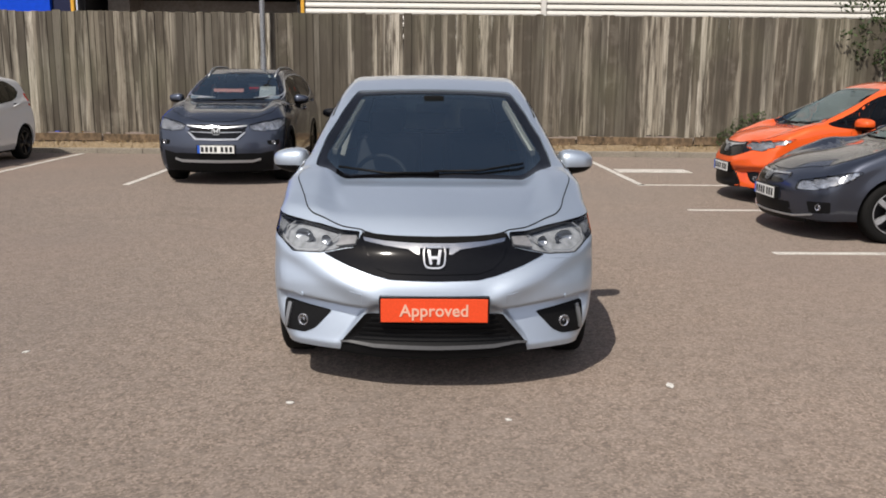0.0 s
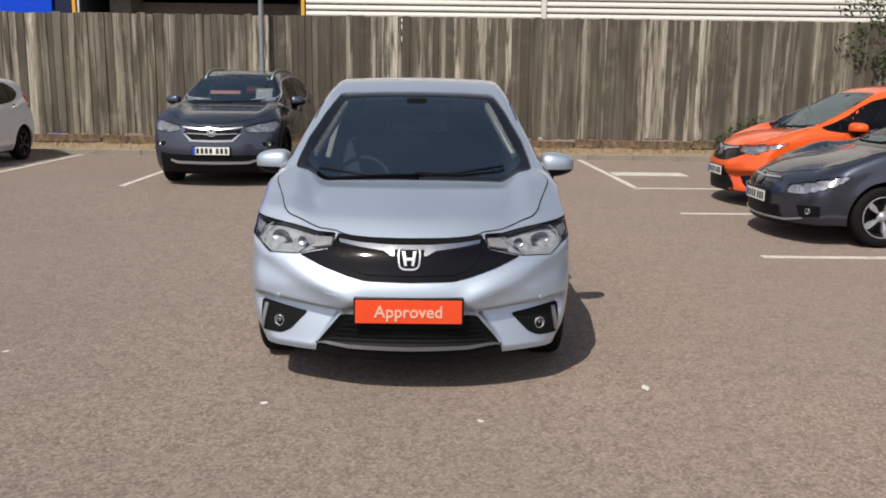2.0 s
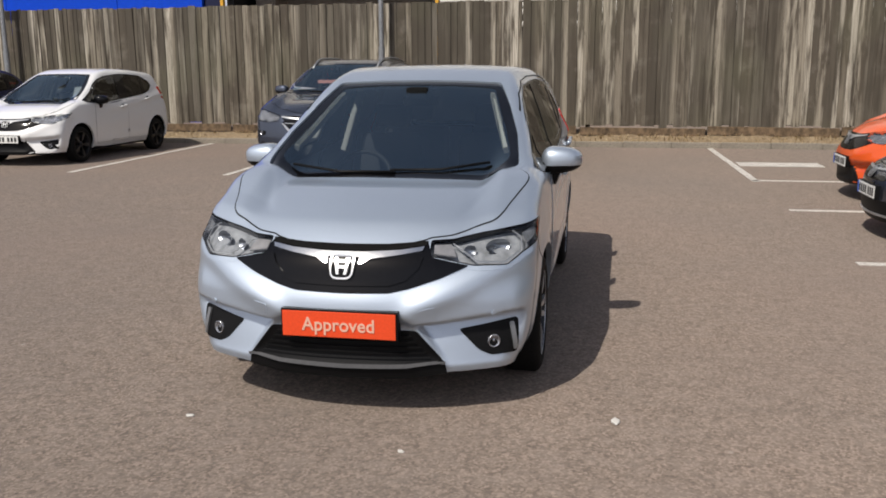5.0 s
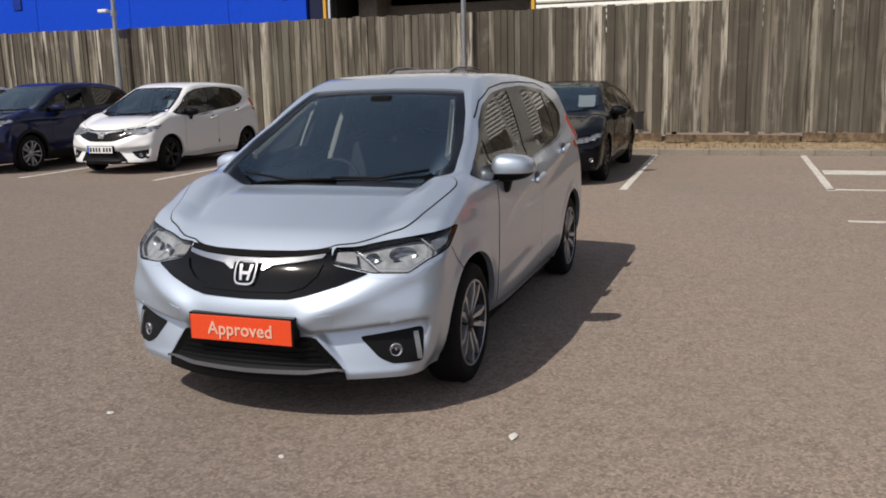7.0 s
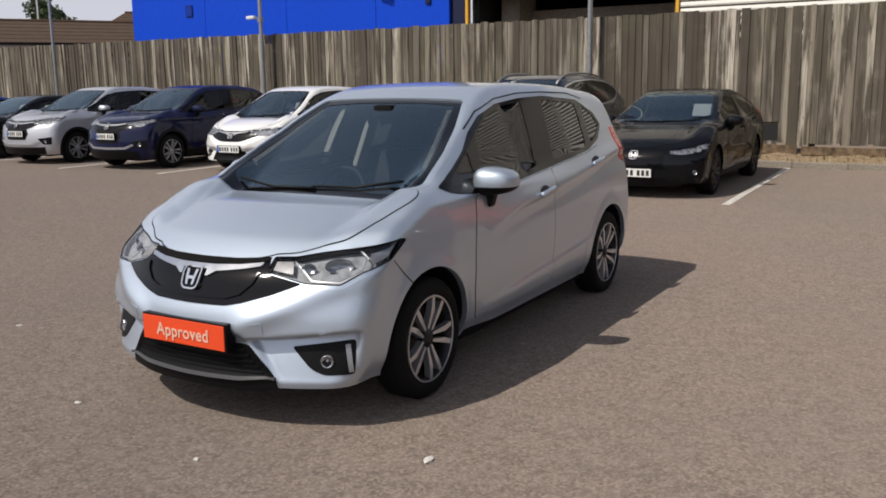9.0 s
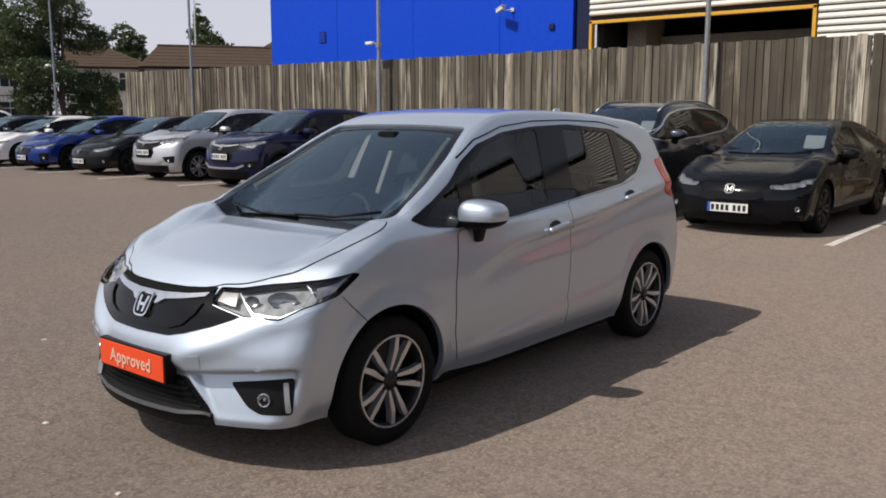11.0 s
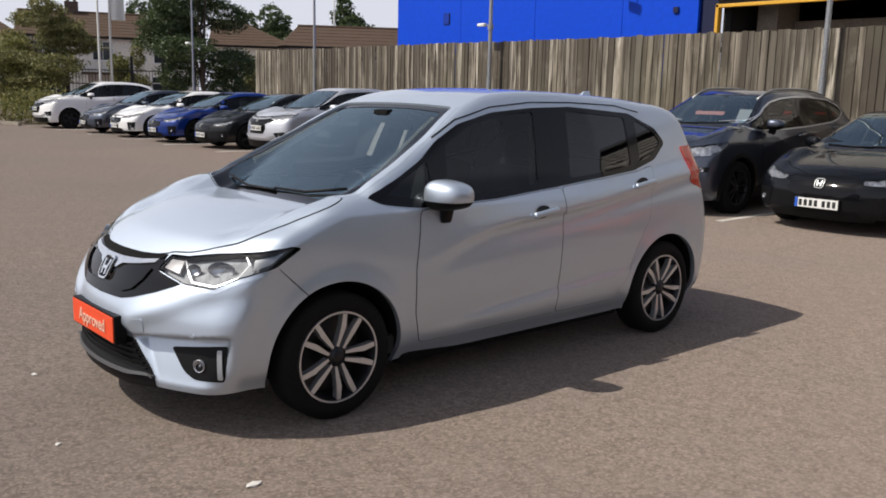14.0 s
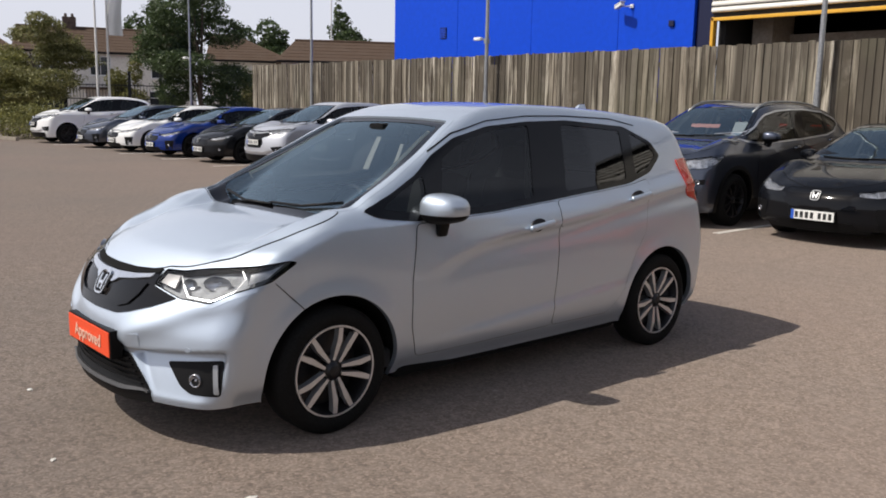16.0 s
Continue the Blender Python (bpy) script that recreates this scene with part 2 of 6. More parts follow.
CHROME = plain("chrome", (0.88, 0.89, 0.90), 0.19, 1.0, 30, 0.03)
ALLOY = plain("machined alloy", (0.60, 0.61, 0.635), 0.30, 0.75, 150, 0.05)
DARKALLOY = plain("dark alloy", (0.03, 0.03, 0.033), 0.35, 0.6, 60, 0.1)
SCREEN = pane("windscreen glass", (0.48, 0.55, 0.58), 3.1, 0.0, 0.006, (0.70, 0.90, 1.0))
SIDEGLASS = pane("side glass", (0.20, 0.24, 0.24), 1.45)
PRIVACY = pane("dark tinted glass", (0.08, 0.09, 0.09), 1.55)
LAMPGLASS = pane("clear lamp cover", (0.93, 0.95, 0.96), 1.45)
REFLECT = plain("lamp reflector", (0.50, 0.52, 0.56), 0.32, 1.0, 25, 0.05)
BEZEL = plain("lamp bezel", (0.40, 0.41, 0.43), 0.25, 0.7, 22, 0.2)
SILVERWHEEL = plain("silver wheel paint", (0.52, 0.53, 0.55), 0.35, 0.6, 25, 0.1)
SATIN = plain("satin chrome", (0.38, 0.39, 0.40), 0.5, 0.9, 25, 0.05)
AMBER = plain("pale lamp lens", (0.46, 0.45, 0.46), 0.3, 0.6, 30, 0.1)
LAMPDARK = plain("grey lamp housing", (0.30, 0.312, 0.335), 0.7, 0.1, 22, 0.2)
LAMPGREY = plain("grey lamp bowl", (0.52, 0.53, 0.57), 0.22, 0.75, 18, 0.35)
REDLAMP = plain("red tail lamp", (0.58, 0.022, 0.008), 0.12, 0, 25, 0.1, Coat_Weight=1.0)
TRIM = plain("charcoal interior trim", (0.022, 0.023, 0.025), 0.7, 0, 80, 0.2, 0.2)
SEATCLOTH = plain("dark seat cloth", (0.040, 0.041, 0.045), 0.9, 0, 150, 0.2, 0.3)
PALETRIM = plain("pale grey pillar trim", (0.55, 0.53, 0.49), 0.7, 0, 60, 0.05)
PLATEORANGE = plain("orange red plate", (0.80, 0.075, 0.018), 0.4, 0, 90, 0.05)
PLATEWHITE = plain("white number plate", (0.80, 0.80, 0.77), 0.4, 0, 60, 0.05)
PLATEBLUE = plain("blue plate strip", (0.02, 0.10, 0.50), 0.4, 0, 60, 0.05)
LETTER = plain("pale lettering", (0.78, 0.46, 0.34), 0.45, 0, 60, 0.04)
INK = plain("black plate ink", (0.015, 0.015, 0.015), 0.5, 0, 60, 0.05)
MIRRORGLASS = plain("mirror glass", (0.9, 0.9, 0.9), 0.02, 1.0, 10, 0.01)
PAPER = plain("paper notice", (0.45, 0.47, 0.48), 0.7, 0, 40, 0.03)
NOTICE = plain("pale red notice", (0.70, 0.30, 0.25), 0.7, 0, 40, 0.05)


# ---- body fields ----
def curve(pts, n=240):
    """A smooth curve through points (t, v), sampled finely."""
    p = np.array(pts, float)
    t, v = p[:, 0], p[:, 1]
    d = np.diff(v) / np.diff(t)
    m = np.concatenate([[d[0]], (d[:-1] + d[1:]) / 2, [d[-1]]])
    m[1:-1][d[:-1] * d[1:] <= 0] = 0
    lim = 2.5 * np.minimum(np.abs(np.concatenate([[d[0]], d])), np.abs(np.concatenate([d, [d[-1]]])))
    m = np.sign(m) * np.minimum(np.abs(m), lim)
    s = np.linspace(t[0], t[-1], n)
    i = np.clip(np.searchsorted(t, s) - 1, 0, len(d) - 1)
    h = t[i + 1] - t[i]
    u = (s - t[i]) / h
    w = (2 * u**3 - 3 * u**2 + 1) * v[i] + (u**3 - 2 * u**2 + u) * h * m[i] + (3 * u**2 - 2 * u**3) * v[i + 1] + (u**3 - u**2) * h * m[i + 1]
    return lambda q: np.interp(q, s, w)


def smax(a, b, r):
    h = np.maximum(r - np.abs(a - b), 0) / r
    return np.maximum(a, b) + h * h * r / 4


def make_field(c):
    """The body of a car as a field over points: below nought inside. The nose lies at y = 0, the tail at y = length."""
    top, front, rear, wide, bend = (curve(c[k]) for k in ("top", "front", "rear", "wide", "bend"))
    w0 = max(w for _, w in c["wide"])
    crease = curve(c["crease"])
    y1, y2 = c["axles"]
    ridge = curve(c["ridge"]) if "ridge" in c else None
    fold = curve(c["fold"]) if "fold" in c else None

    def field(p):
        x, y, z = np.abs(p[:, 0]), p[:, 1], p[:, 2]
        s = np.minimum(x / w0, 1.1)
        yy = y - bend(y) * s**2.3
        e = 0.01
        slope = (top(yy + e) - top(yy - e)) / (2 * e)
        crown = np.interp(yy, (0.95, 1.6), (c.get("bonnet_crown", c["crown"]), c["crown"]))
        up = (z - top(yy) + crown * s**2.2) / np.sqrt(1 + slope**2)
        if "ridge" in c:
            w = np.clip((x - 0.50) / 0.17, 0, 1)
            up = up - ridge(y) * w * w * (3 - 2 * w)
        if "fold" in c:
            away = 1 / (1 + np.exp((fold(yy) - x) / 0.010))
            up = up + 0.011 * away * np.clip((yy - 0.30) / 0.12, 0, 1) * np.clip((1.02 - yy) / 0.10, 0, 1)
        ends = smax(front(z) - yy, yy - rear(z), 0.02)
        if "scoop" in c:
            a, b, g = c["scoop"]
            edge = a + (b - z) * 0.8
            mid = 1 / (1 + np.exp((x - edge) / 0.012))
            ends = ends + g * mid * np.exp(-(((z - b + 0.052) / 0.100) ** 6)) * (yy < 0.6)
            line = b + 0.085 + (x - 0.30) * 0.42
            ends = ends - 0.020 * np.exp(-(((z - line) / 0.055) ** 2)) / (1 + np.exp((0.29 - x) / 0.03)) * (yy < 0.6)
            brow = b + 0.035 + (x - 0.40) * 0.09
            shelf = 0.070 * np.clip((brow - z) / 0.013, 0, 1) * np.clip((z - 0.240) / 0.19, 0, 1) ** 0.8
            ends = ends + shelf / (1 + np.exp((edge + 0.016 - x) / 0.004)) / (1 + np.exp((x - 0.80) / 0.010)) * (yy < 0.6)
        side = x - wide(z) + c.get("waist", 0.0) * np.clip((z - 0.96) / 0.12, 0, 1) * np.clip((2.7 - y) / 0.7, 0, 1)
        side = side + c.get("taper", 0.0) * np.clip((1.05 - y) / 0.40, 0, 1) ** 1.5
        q = z - crease(y)
        on = np.clip((y - y1 - 0.50) / 0.70, 0, 1)
        side = side - on * (0.019 * np.exp(-(q / 0.020) ** 2) * (q < 0) + 0.019 * np.exp(-(q / 0.075) ** 2) * (q >= 0)) + on * 0.008 * np.exp(-((q + 0.075) / 0.05) ** 2)
        side = side - 0.016 / (1 + np.exp((z - 0.350 - (y - y1 - 0.52) * 0.08) / 0.008)) * np.clip((y - y1 - 0.45) / 0.5, 0, 1) * np.clip((y2 - 0.3 - y) / 0.2, 0, 1)
        for yw in (y1, y2):
            rr = np.sqrt((y - yw) ** 2 + (z - c["wheel"]) ** 2)
            side = side - 0.012 * np.exp(-((rr - c["arch"]) / 0.05) ** 2)
        return smax(smax(up, side, c["edge"]), ends, c["nose"])

    return field


def shoot(field, start, way, far=3.0, steps=90):
    """Where rays from start along way first enter the body. Misses come back as nan."""
    start, way = np.atleast_2d(start).astype(float), np.atleast_2d(way).astype(float)
    n = max(len(start), len(way))
    start, way = np.broadcast_to(start, (n, 3)), np.broadcast_to(way, (n, 3))
    lo = np.zeros(n)
    hi = np.full(n, np.nan)
    last = np.zeros(n)
    for k in range(1, steps + 1):
        s = far * k / steps
        inside = (field(start + way * s) < 0) & np.isnan(hi)
        hi[inside], lo[inside] = s, last[inside]
        last[:] = s
    for _ in range(22):
        mid = (lo + hi) / 2
        inside = field(start + way * np.nan_to_num(mid)[:, None]) < 0
        hi, lo = np.where(inside, mid, hi), np.where(inside, lo, mid)
    return start + way * hi[:, None]


HATCH = dict(
    length=3.99, axles=(0.806, 3.336), wheel=0.303, arch=0.361, crown=0.045, edge=0.062, nose=0.09, taper=0.022,
    top=[(-0.3, 0.70), (0.10, 0.765), (0.3, 0.856), (0.6, 0.944), (0.90, 0.981), (1.0, 1.028), (1.4, 1.275), (1.75, 1.455), (2.0, 1.53), (2.35, 1.555), (2.8, 1.545), (3.3, 1.51), (3.7, 1.45), (3.82, 1.36), (4.1, 1.0)],
    front=[(0.15, 0.03), (0.25, 0.005), (0.38, -0.005), (0.52, 0.005), (0.62, 0.045), (0.75, 0.11), (0.85, 0.2), (1.0, 0.3), (1.6, 0.3)],
    rear=[(0.15, 3.90), (0.3, 3.98), (0.6, 3.99), (0.8, 3.96), (1.0, 3.90), (1.2, 3.83), (1.45, 3.74), (1.6, 3.66)],
    wide=[(0.15, 0.775), (0.22, 0.795), (0.30, 0.838), (0.45, 0.865), (0.62, 0.875), (0.8, 0.872), (0.95, 0.855), (1.03, 0.835), (1.2, 0.775), (1.4, 0.69), (1.5, 0.64), (1.6, 0.57)],
    bend=[(-0.5, 0.30), (0.3, 0.295), (0.7, 0.25), (1.0, 0.12), (1.4, 0.05), (1.8, 0.02), (2.6, 0.0), (3.3, -0.10), (3.99, -0.185), (4.5, -0.185)],
    scoop=(0.345, 0.405, 0.034), bonnet_crown=0.018, waist=0.055,
    crease=[(0, 0.60), (1.2, 0.64), (1.35, 0.71), (1.49, 0.763), (1.68, 0.821), (1.91, 0.856), (2.28, 0.884), (2.66, 0.921), (2.96, 0.963), (3.23, 0.997), (3.52, 1.033), (4.0, 1.06)],
    ridge=[(-1.0, 0.0), (0.20, 0.0), (0.35, 0.016), (0.55, 0.038), (0.75, 0.062), (0.92, 0.082), (1.06, 0.060), (1.25, 0.028), (1.5, 0.0), (5.0, 0.0)],
    fold=[(0.0, 0.40), (0.334, 0.463), (0.43, 0.507), (0.625, 0.568), (0.96, 0.68), (1.2, 0.72)],
)


# ---- mesh helpers ----
def mesh_of(name, verts, faces, smooth=False):
    me = bpy.data.meshes.new(name)
    me.from_pydata([tuple(map(float, v)) for v in verts], [], [tuple(map(int, f)) for f in faces])
    if smooth:
        me.shade_smooth()
    me.validate()
    return me


def part_mesh(name, me, material, parent=None, label="", m=None):
    ob = new(name, me)
    if material and not me.materials:
        me.materials.append(material)
    if parent is not None:
        ob.parent = parent
    if m is not None:
        ob.matrix_basis = m
    return tagged(ob, label)


def part(name, bm, material, parent=None, label="", m=None, smooth=False):
    """Links a bmesh as one mesh object under a thing or a part."""
    me = bpy.data.meshes.new(name)
    bmesh.ops.recalc_face_normals(bm, faces=bm.faces)
    bm.to_mesh(me)
    bm.free()
    if smooth:
        me.shade_smooth()
    return part_mesh(name, me, material, parent, label, m)


def bar(bm, lo, hi, bevel=0.0, m=None):
    """Adds a box between two corners, its edges rounded."""
    lo, hi = Vector(lo), Vector(hi)
    r = bmesh.ops.create_cube(bm, size=1.0)
    vs = r["verts"]
    for v in vs:
        v.co = Vector([(a + b) / 2 + c * (b - a) for a, b, c in zip(lo, hi, v.co)])
    if bevel:
        es = {e for v in vs for e in v.link_edges}
        out = bmesh.ops.bevel(bm, geom=list(es), offset=bevel, segments=2, affect="EDGES", profile=0.6)
        vs = list({v for f in out["faces"] for v in f.verts} | {v for v in vs if v.is_valid})
    if m is not None:
        bmesh.ops.transform(bm, matrix=m, verts=[v for v in vs if v.is_valid])
    return bm


def box(lo, hi, bevel=0.0, m=None):
    return bar(bmesh.new(), lo, hi, bevel, m)


def lathe(profile, n=40, axis="x", closed=False):
    """Turns a profile of (radius, height) round an axis."""
    verts, faces = [], []
    k = len(profile)
    for i in range(n):
        a = 2 * math.pi * i / n
        for r, h in profile:
            p = (h, r * math.cos(a), r * math.sin(a)) if axis == "x" else (r * math.cos(a), r * math.sin(a), h)
            verts.append(p)
    for i in range(n):
        for j in range(k if closed else k - 1):
            a, b = i * k + j, i * k + (j + 1) % k
            c, d = ((i + 1) % n) * k + (j + 1) % k, ((i + 1) % n) * k + j
            faces.append((a, b, c, d))
    return verts, faces


def tube(bm, a, b, r, r2=None, n=10):
    a, b = Vector(a), Vector(b)
    r2 = r if r2 is None else r2
    q = (b - a).to_track_quat("Z", "Y").to_matrix().to_4x4()
    bmesh.ops.create_cone(bm, cap_ends=True, segments=n, radius1=r, radius2=r2, depth=(b - a).length, matrix=Matrix.Translation((a + b) / 2) @ q)
    return bm


def rounded(pts, r=0.02, k=4):
    """A polygon with its corners rounded off."""
    out, n = [], len(pts)
    for i in range(n):
        p, a, b = (Vector((*pts[j % n], 0)) for j in (i, i - 1, i + 1))
        la, lb = (a - p).length, (b - p).length
        ca, cb = p + (a - p) * min(r / la, 0.45), p + (b - p) * min(r / lb, 0.45)
        for j in range(k + 1):
            u = j / k
            q = ca * (1 - u) ** 2 + p * 2 * u * (1 - u) + cb * u * u
            out.append((q.x, q.y))
    return out


def within(poly, q):
    """Which of the points q lie in a polygon."""
    p = np.array(poly, float)
    x, y = q[:, 0], q[:, 1]
    c = np.zeros(len(q), bool)
    for (x1, y1), (x2, y2) in zip(p, np.roll(p, -1, 0)):
        hit = (y1 > y) != (y2 > y)
        with np.errstate(divide="ignore", invalid="ignore"):
            c ^= hit & (x < (x2 - x1) * (y - y1) / (y2 - y1) + x1)
    return c


def grown(poly, d):
    """A polygon grown outwards by d, or shrunk if d is below nought."""
    p = np.array(poly, float)
    area = 0.5 * np.sum(p[:, 0] * np.roll(p[:, 1], -1) - np.roll(p[:, 0], -1) * p[:, 1])
    e = np.roll(p, -1, 0) - p
    e /= np.linalg.norm(e, axis=1)[:, None] + 1e-9
    nrm = np.stack([e[:, 1], -e[:, 0]], 1) * np.sign(area)
    m = nrm + np.roll(nrm, 1, 0)
    m /= np.linalg.norm(m, axis=1)[:, None] + 1e-9
    return [tuple(v) for v in p + m * d]


def both(half):
    """A polygon from its half at x >= 0, listed from the middle out and back to the middle."""
    return list(half) + [(-x, y) for x, y in reversed(half) if x > 1e-6]


R2 = math.sqrt(0.5)
VIEWS = {  # origin, two axes and the way of sight
    "side": ((1.4, 0, 0), (0, 1, 0), (0, 0, 1), (-1, 0, 0)),
    "front": ((0, -0.8, 0), (1, 0, 0), (0, 0, 1), (0, 1, 0)),
    "top": ((0, 0, 2.4), (1, 0, 0), (0, 1, 0), (0, 0, -1)),
    "corner": ((0.9, -0.9, 0), (R2, R2, 0), (0, 0, 1), (-R2, R2, 0)),
    "rear": ((0, 5.6, 0), (1, 0, 0), (0, 0, 1), (0, -1, 0)),
}


def patch(field, poly, view, off=0.003, deep=0.012, step=0.04, holes=(), flip=False):
    """A panel that lies on the body: a flat outline laid on it along a way of sight, with a rim that runs inwards."""
    from mathutils import geometry
    o, e1, e2, d = (np.array(v, float) for v in VIEWS[view])
    loops = [poly, *holes]
    pts, edges = [], []
    for lp in loops:
        fine = []
        for (x1, y1), (x2, y2) in zip(lp, list(lp[1:]) + [lp[0]]):
            k = max(1, int(math.hypot(x2 - x1, y2 - y1) / step))
            fine += [(x1 + (x2 - x1) * i / k, y1 + (y2 - y1) * i / k) for i in range(k)]
        s = len(pts)
        pts += fine
        edges += [(s + i, s + (i + 1) % len(fine)) for i in range(len(fine))]
    a = np.array(poly)
    gx, gy = np.meshgrid(np.arange(a[:, 0].min() + step / 2, a[:, 0].max(), step), np.arange(a[:, 1].min() + step / 2, a[:, 1].max(), step))
    g = np.stack([gx.ravel(), gy.ravel()], 1)
    if len(g):
        keep = within(grown(poly, -step * 0.4), g)
        for h in holes:
            keep &= ~within(grown(h, step * 0.4), g)
        pts += [tuple(p) for p in g[keep]]
    v2, _, f2, *_ = geometry.delaunay_2d_cdt([Vector(p) for p in pts], edges, [], 0, 1e-6)
    v2 = np.array([tuple(v) for v in v2])
    cen = np.array([v2[list(f)].mean(0) for f in f2])
    ok = within(poly, cen)
    for h in holes:
        ok &= ~within(h, cen)
    f2 = [f for f, k in zip(f2, ok) if k]
    start = o + v2[:, :1] * e1 + v2[:, 1:] * e2
    p = shoot(field, start, d, 3.2, 80)
    bad = np.isnan(p[:, 0])
    e = 0.004
    nrm = np.stack([field(p + e * ax) - field(p - e * ax) for ax in np.eye(3)], 1)
    nrm /= np.linalg.norm(nrm, axis=1)[:, None] + 1e-9
    q = p + nrm * off
    used = {}
    verts, faces = [], []

    def idx(i):
        if i not in used:
            used[i] = len(verts)
            verts.append(q[i])
        return used[i]

    count = {}
    for f in f2:
        if any(bad[i] for i in f):
            continue
        faces.append([idx(i) for i in f])
        for i, j in zip(f, (*f[1:], f[0])):
            count[(i, j)] = 1
    if deep:
        low = {}
        for i, j in list(count):
            if (j, i) in count:
                continue
            for w in (i, j):
                if w not in low:
                    low[w] = len(verts)
                    verts.append(p[w] - nrm[w] * deep)
            faces.append([idx(j), idx(i), low[i], low[j]])
    s = -1.0 if flip else 1.0
    verts = [(v[0] * s, v[1], v[2]) for v in verts]
    lead = np.cross(e1, e2) @ d > 0
    if flip != lead:
        faces = [f[::-1] for f in faces]
    me = mesh_of("panel", verts, faces, True)
    me.set_sharp_from_angle(angle=radians(40))
    return me


def body_mesh(c, field, res, cuts):
    """The painted shell: a grid drawn onto the body from within, open at the wheels and where cuts (view, polygon) lie."""
    L, ws = c["length"], c["wheel"]
    bx, y0, y1, z0, z1, zs = 1.0, -0.12, L + 0.12, -0.10, c["height"] + 0.15, 0.62
    index, base = {}, []

    def vert(p):
        k = (round(p[0], 4), round(p[1], 4), round(p[2], 4))
        if k not in index:
            index[k] = len(base)
            base.append(p)
        return index[k]

    faces = []

    def sheet(us, vs, place):
        ids = [[vert(place(u, v)) for v in vs] for u in us]
        for i in range(len(us) - 1):
            for j in range(len(vs) - 1):
                faces.append((ids[i][j], ids[i + 1][j], ids[i + 1][j + 1], ids[i][j + 1]))

    xs = np.linspace(-bx, bx, int(2 * bx / res) + 1)
    ys = np.linspace(y0, y1, int((y1 - y0) / res) + 1)
    zz = np.linspace(z0, z1, int((z1 - z0) / res) + 1)
    sheet(ys, zz, lambda y, z: (bx, y, z))
    sheet(zz, ys, lambda z, y: (-bx, y, z))
    sheet(xs, ys, lambda x, y: (x, y, z1))
    sheet(xs, zz, lambda x, z: (x, y0, z))
    sheet(zz, xs, lambda z, x: (x, y1, z))
    b = np.array(base)
    skel = np.stack([np.zeros(len(b)), np.clip(b[:, 1], 0.95, L - 0.8), np.full(len(b), zs)], 1)
    way = b - skel
    lo, hi = np.zeros(len(b)), np.ones(len(b)) * 1.02
    for _ in range(24):
        mid = (lo + hi) / 2
        ins = field(skel + way * mid[:, None]) < 0
        lo, hi = np.where(ins, mid, lo), np.where(ins, hi, mid)
    p = skel + way * lo[:, None]
    foot = c.get("foot", 0.195)
    under = p[:, 2] < foot
    sk, wy = skel[under].copy(), way[under].copy()
    sk[:, 2], wy[:, 2] = foot, 0
    lo, hi = np.zeros(len(sk)), np.ones(len(sk)) * 1.02
    for _ in range(24):
        mid = (lo + hi) / 2
        ins = field(sk + wy * mid[:, None]) < 0
        lo, hi = np.where(ins, mid, lo), np.where(ins, hi, mid)
    p[under] = sk + wy * lo[:, None]
    inside = np.zeros(len(p), bool)
    for yw in c["axles"]:
        dy, dz = p[:, 1] - yw, p[:, 2] - ws
        r = np.hypot(dy, dz)
        inside |= (r < c["arch"]) & (np.abs(p[:, 0]) > 0.55)
    f = np.array(faces)
    drop = inside[f].all(1) | under[f].all(1)
    cen = p[f].mean(1)
    for view, poly in cuts:
        o, e1, e2, d = (np.array(v, float) for v in VIEWS[view])
        q = cen.copy()
        q[:, 0] = np.abs(q[:, 0])
        hit = within(poly, np.stack([q @ e1, q @ e2], 1))
        if view == "side":
            hit &= q[:, 0] > 0.45
        if view in ("corner", "front"):
            hit &= q[:, 1] < 1.2
        if view == "top":
            hit &= q[:, 2] > 0.7
        if view == "rear":
            hit &= q[:, 1] > L - 1.1
        drop |= hit
    f = f[~drop]
    edge = np.zeros(len(p), bool)
    edge[f[inside[f].any(1)].ravel()] = True
    edge &= inside
    for yw in c["axles"]:
        dy, dz = p[:, 1] - yw, p[:, 2] - ws
        r = np.hypot(dy, dz)
        m = edge & (r < c["arch"]) & (r > 0.02)
        s = c["arch"] / r[m]
        q = p[m].copy()
        q[:, 1], q[:, 2] = yw + dy[m] * s, np.maximum(ws + dz[m] * s, foot)
        sgn = np.sign(q[:, 0])
        start = q.copy()
        start[:, 0] = 1.4
        hit = shoot(field, start, np.array((-1.0, 0, 0)), 1.2, 60)
        okk = ~np.isnan(hit[:, 0])
        q[okk, 0] = hit[okk, 0] * sgn[okk]
        p[m] = q
    keep = np.unique(f)
    remap = -np.ones(len(p), int)
    remap[keep] = np.arange(len(keep))
    return mesh_of("shell", p[keep], remap[f], True)


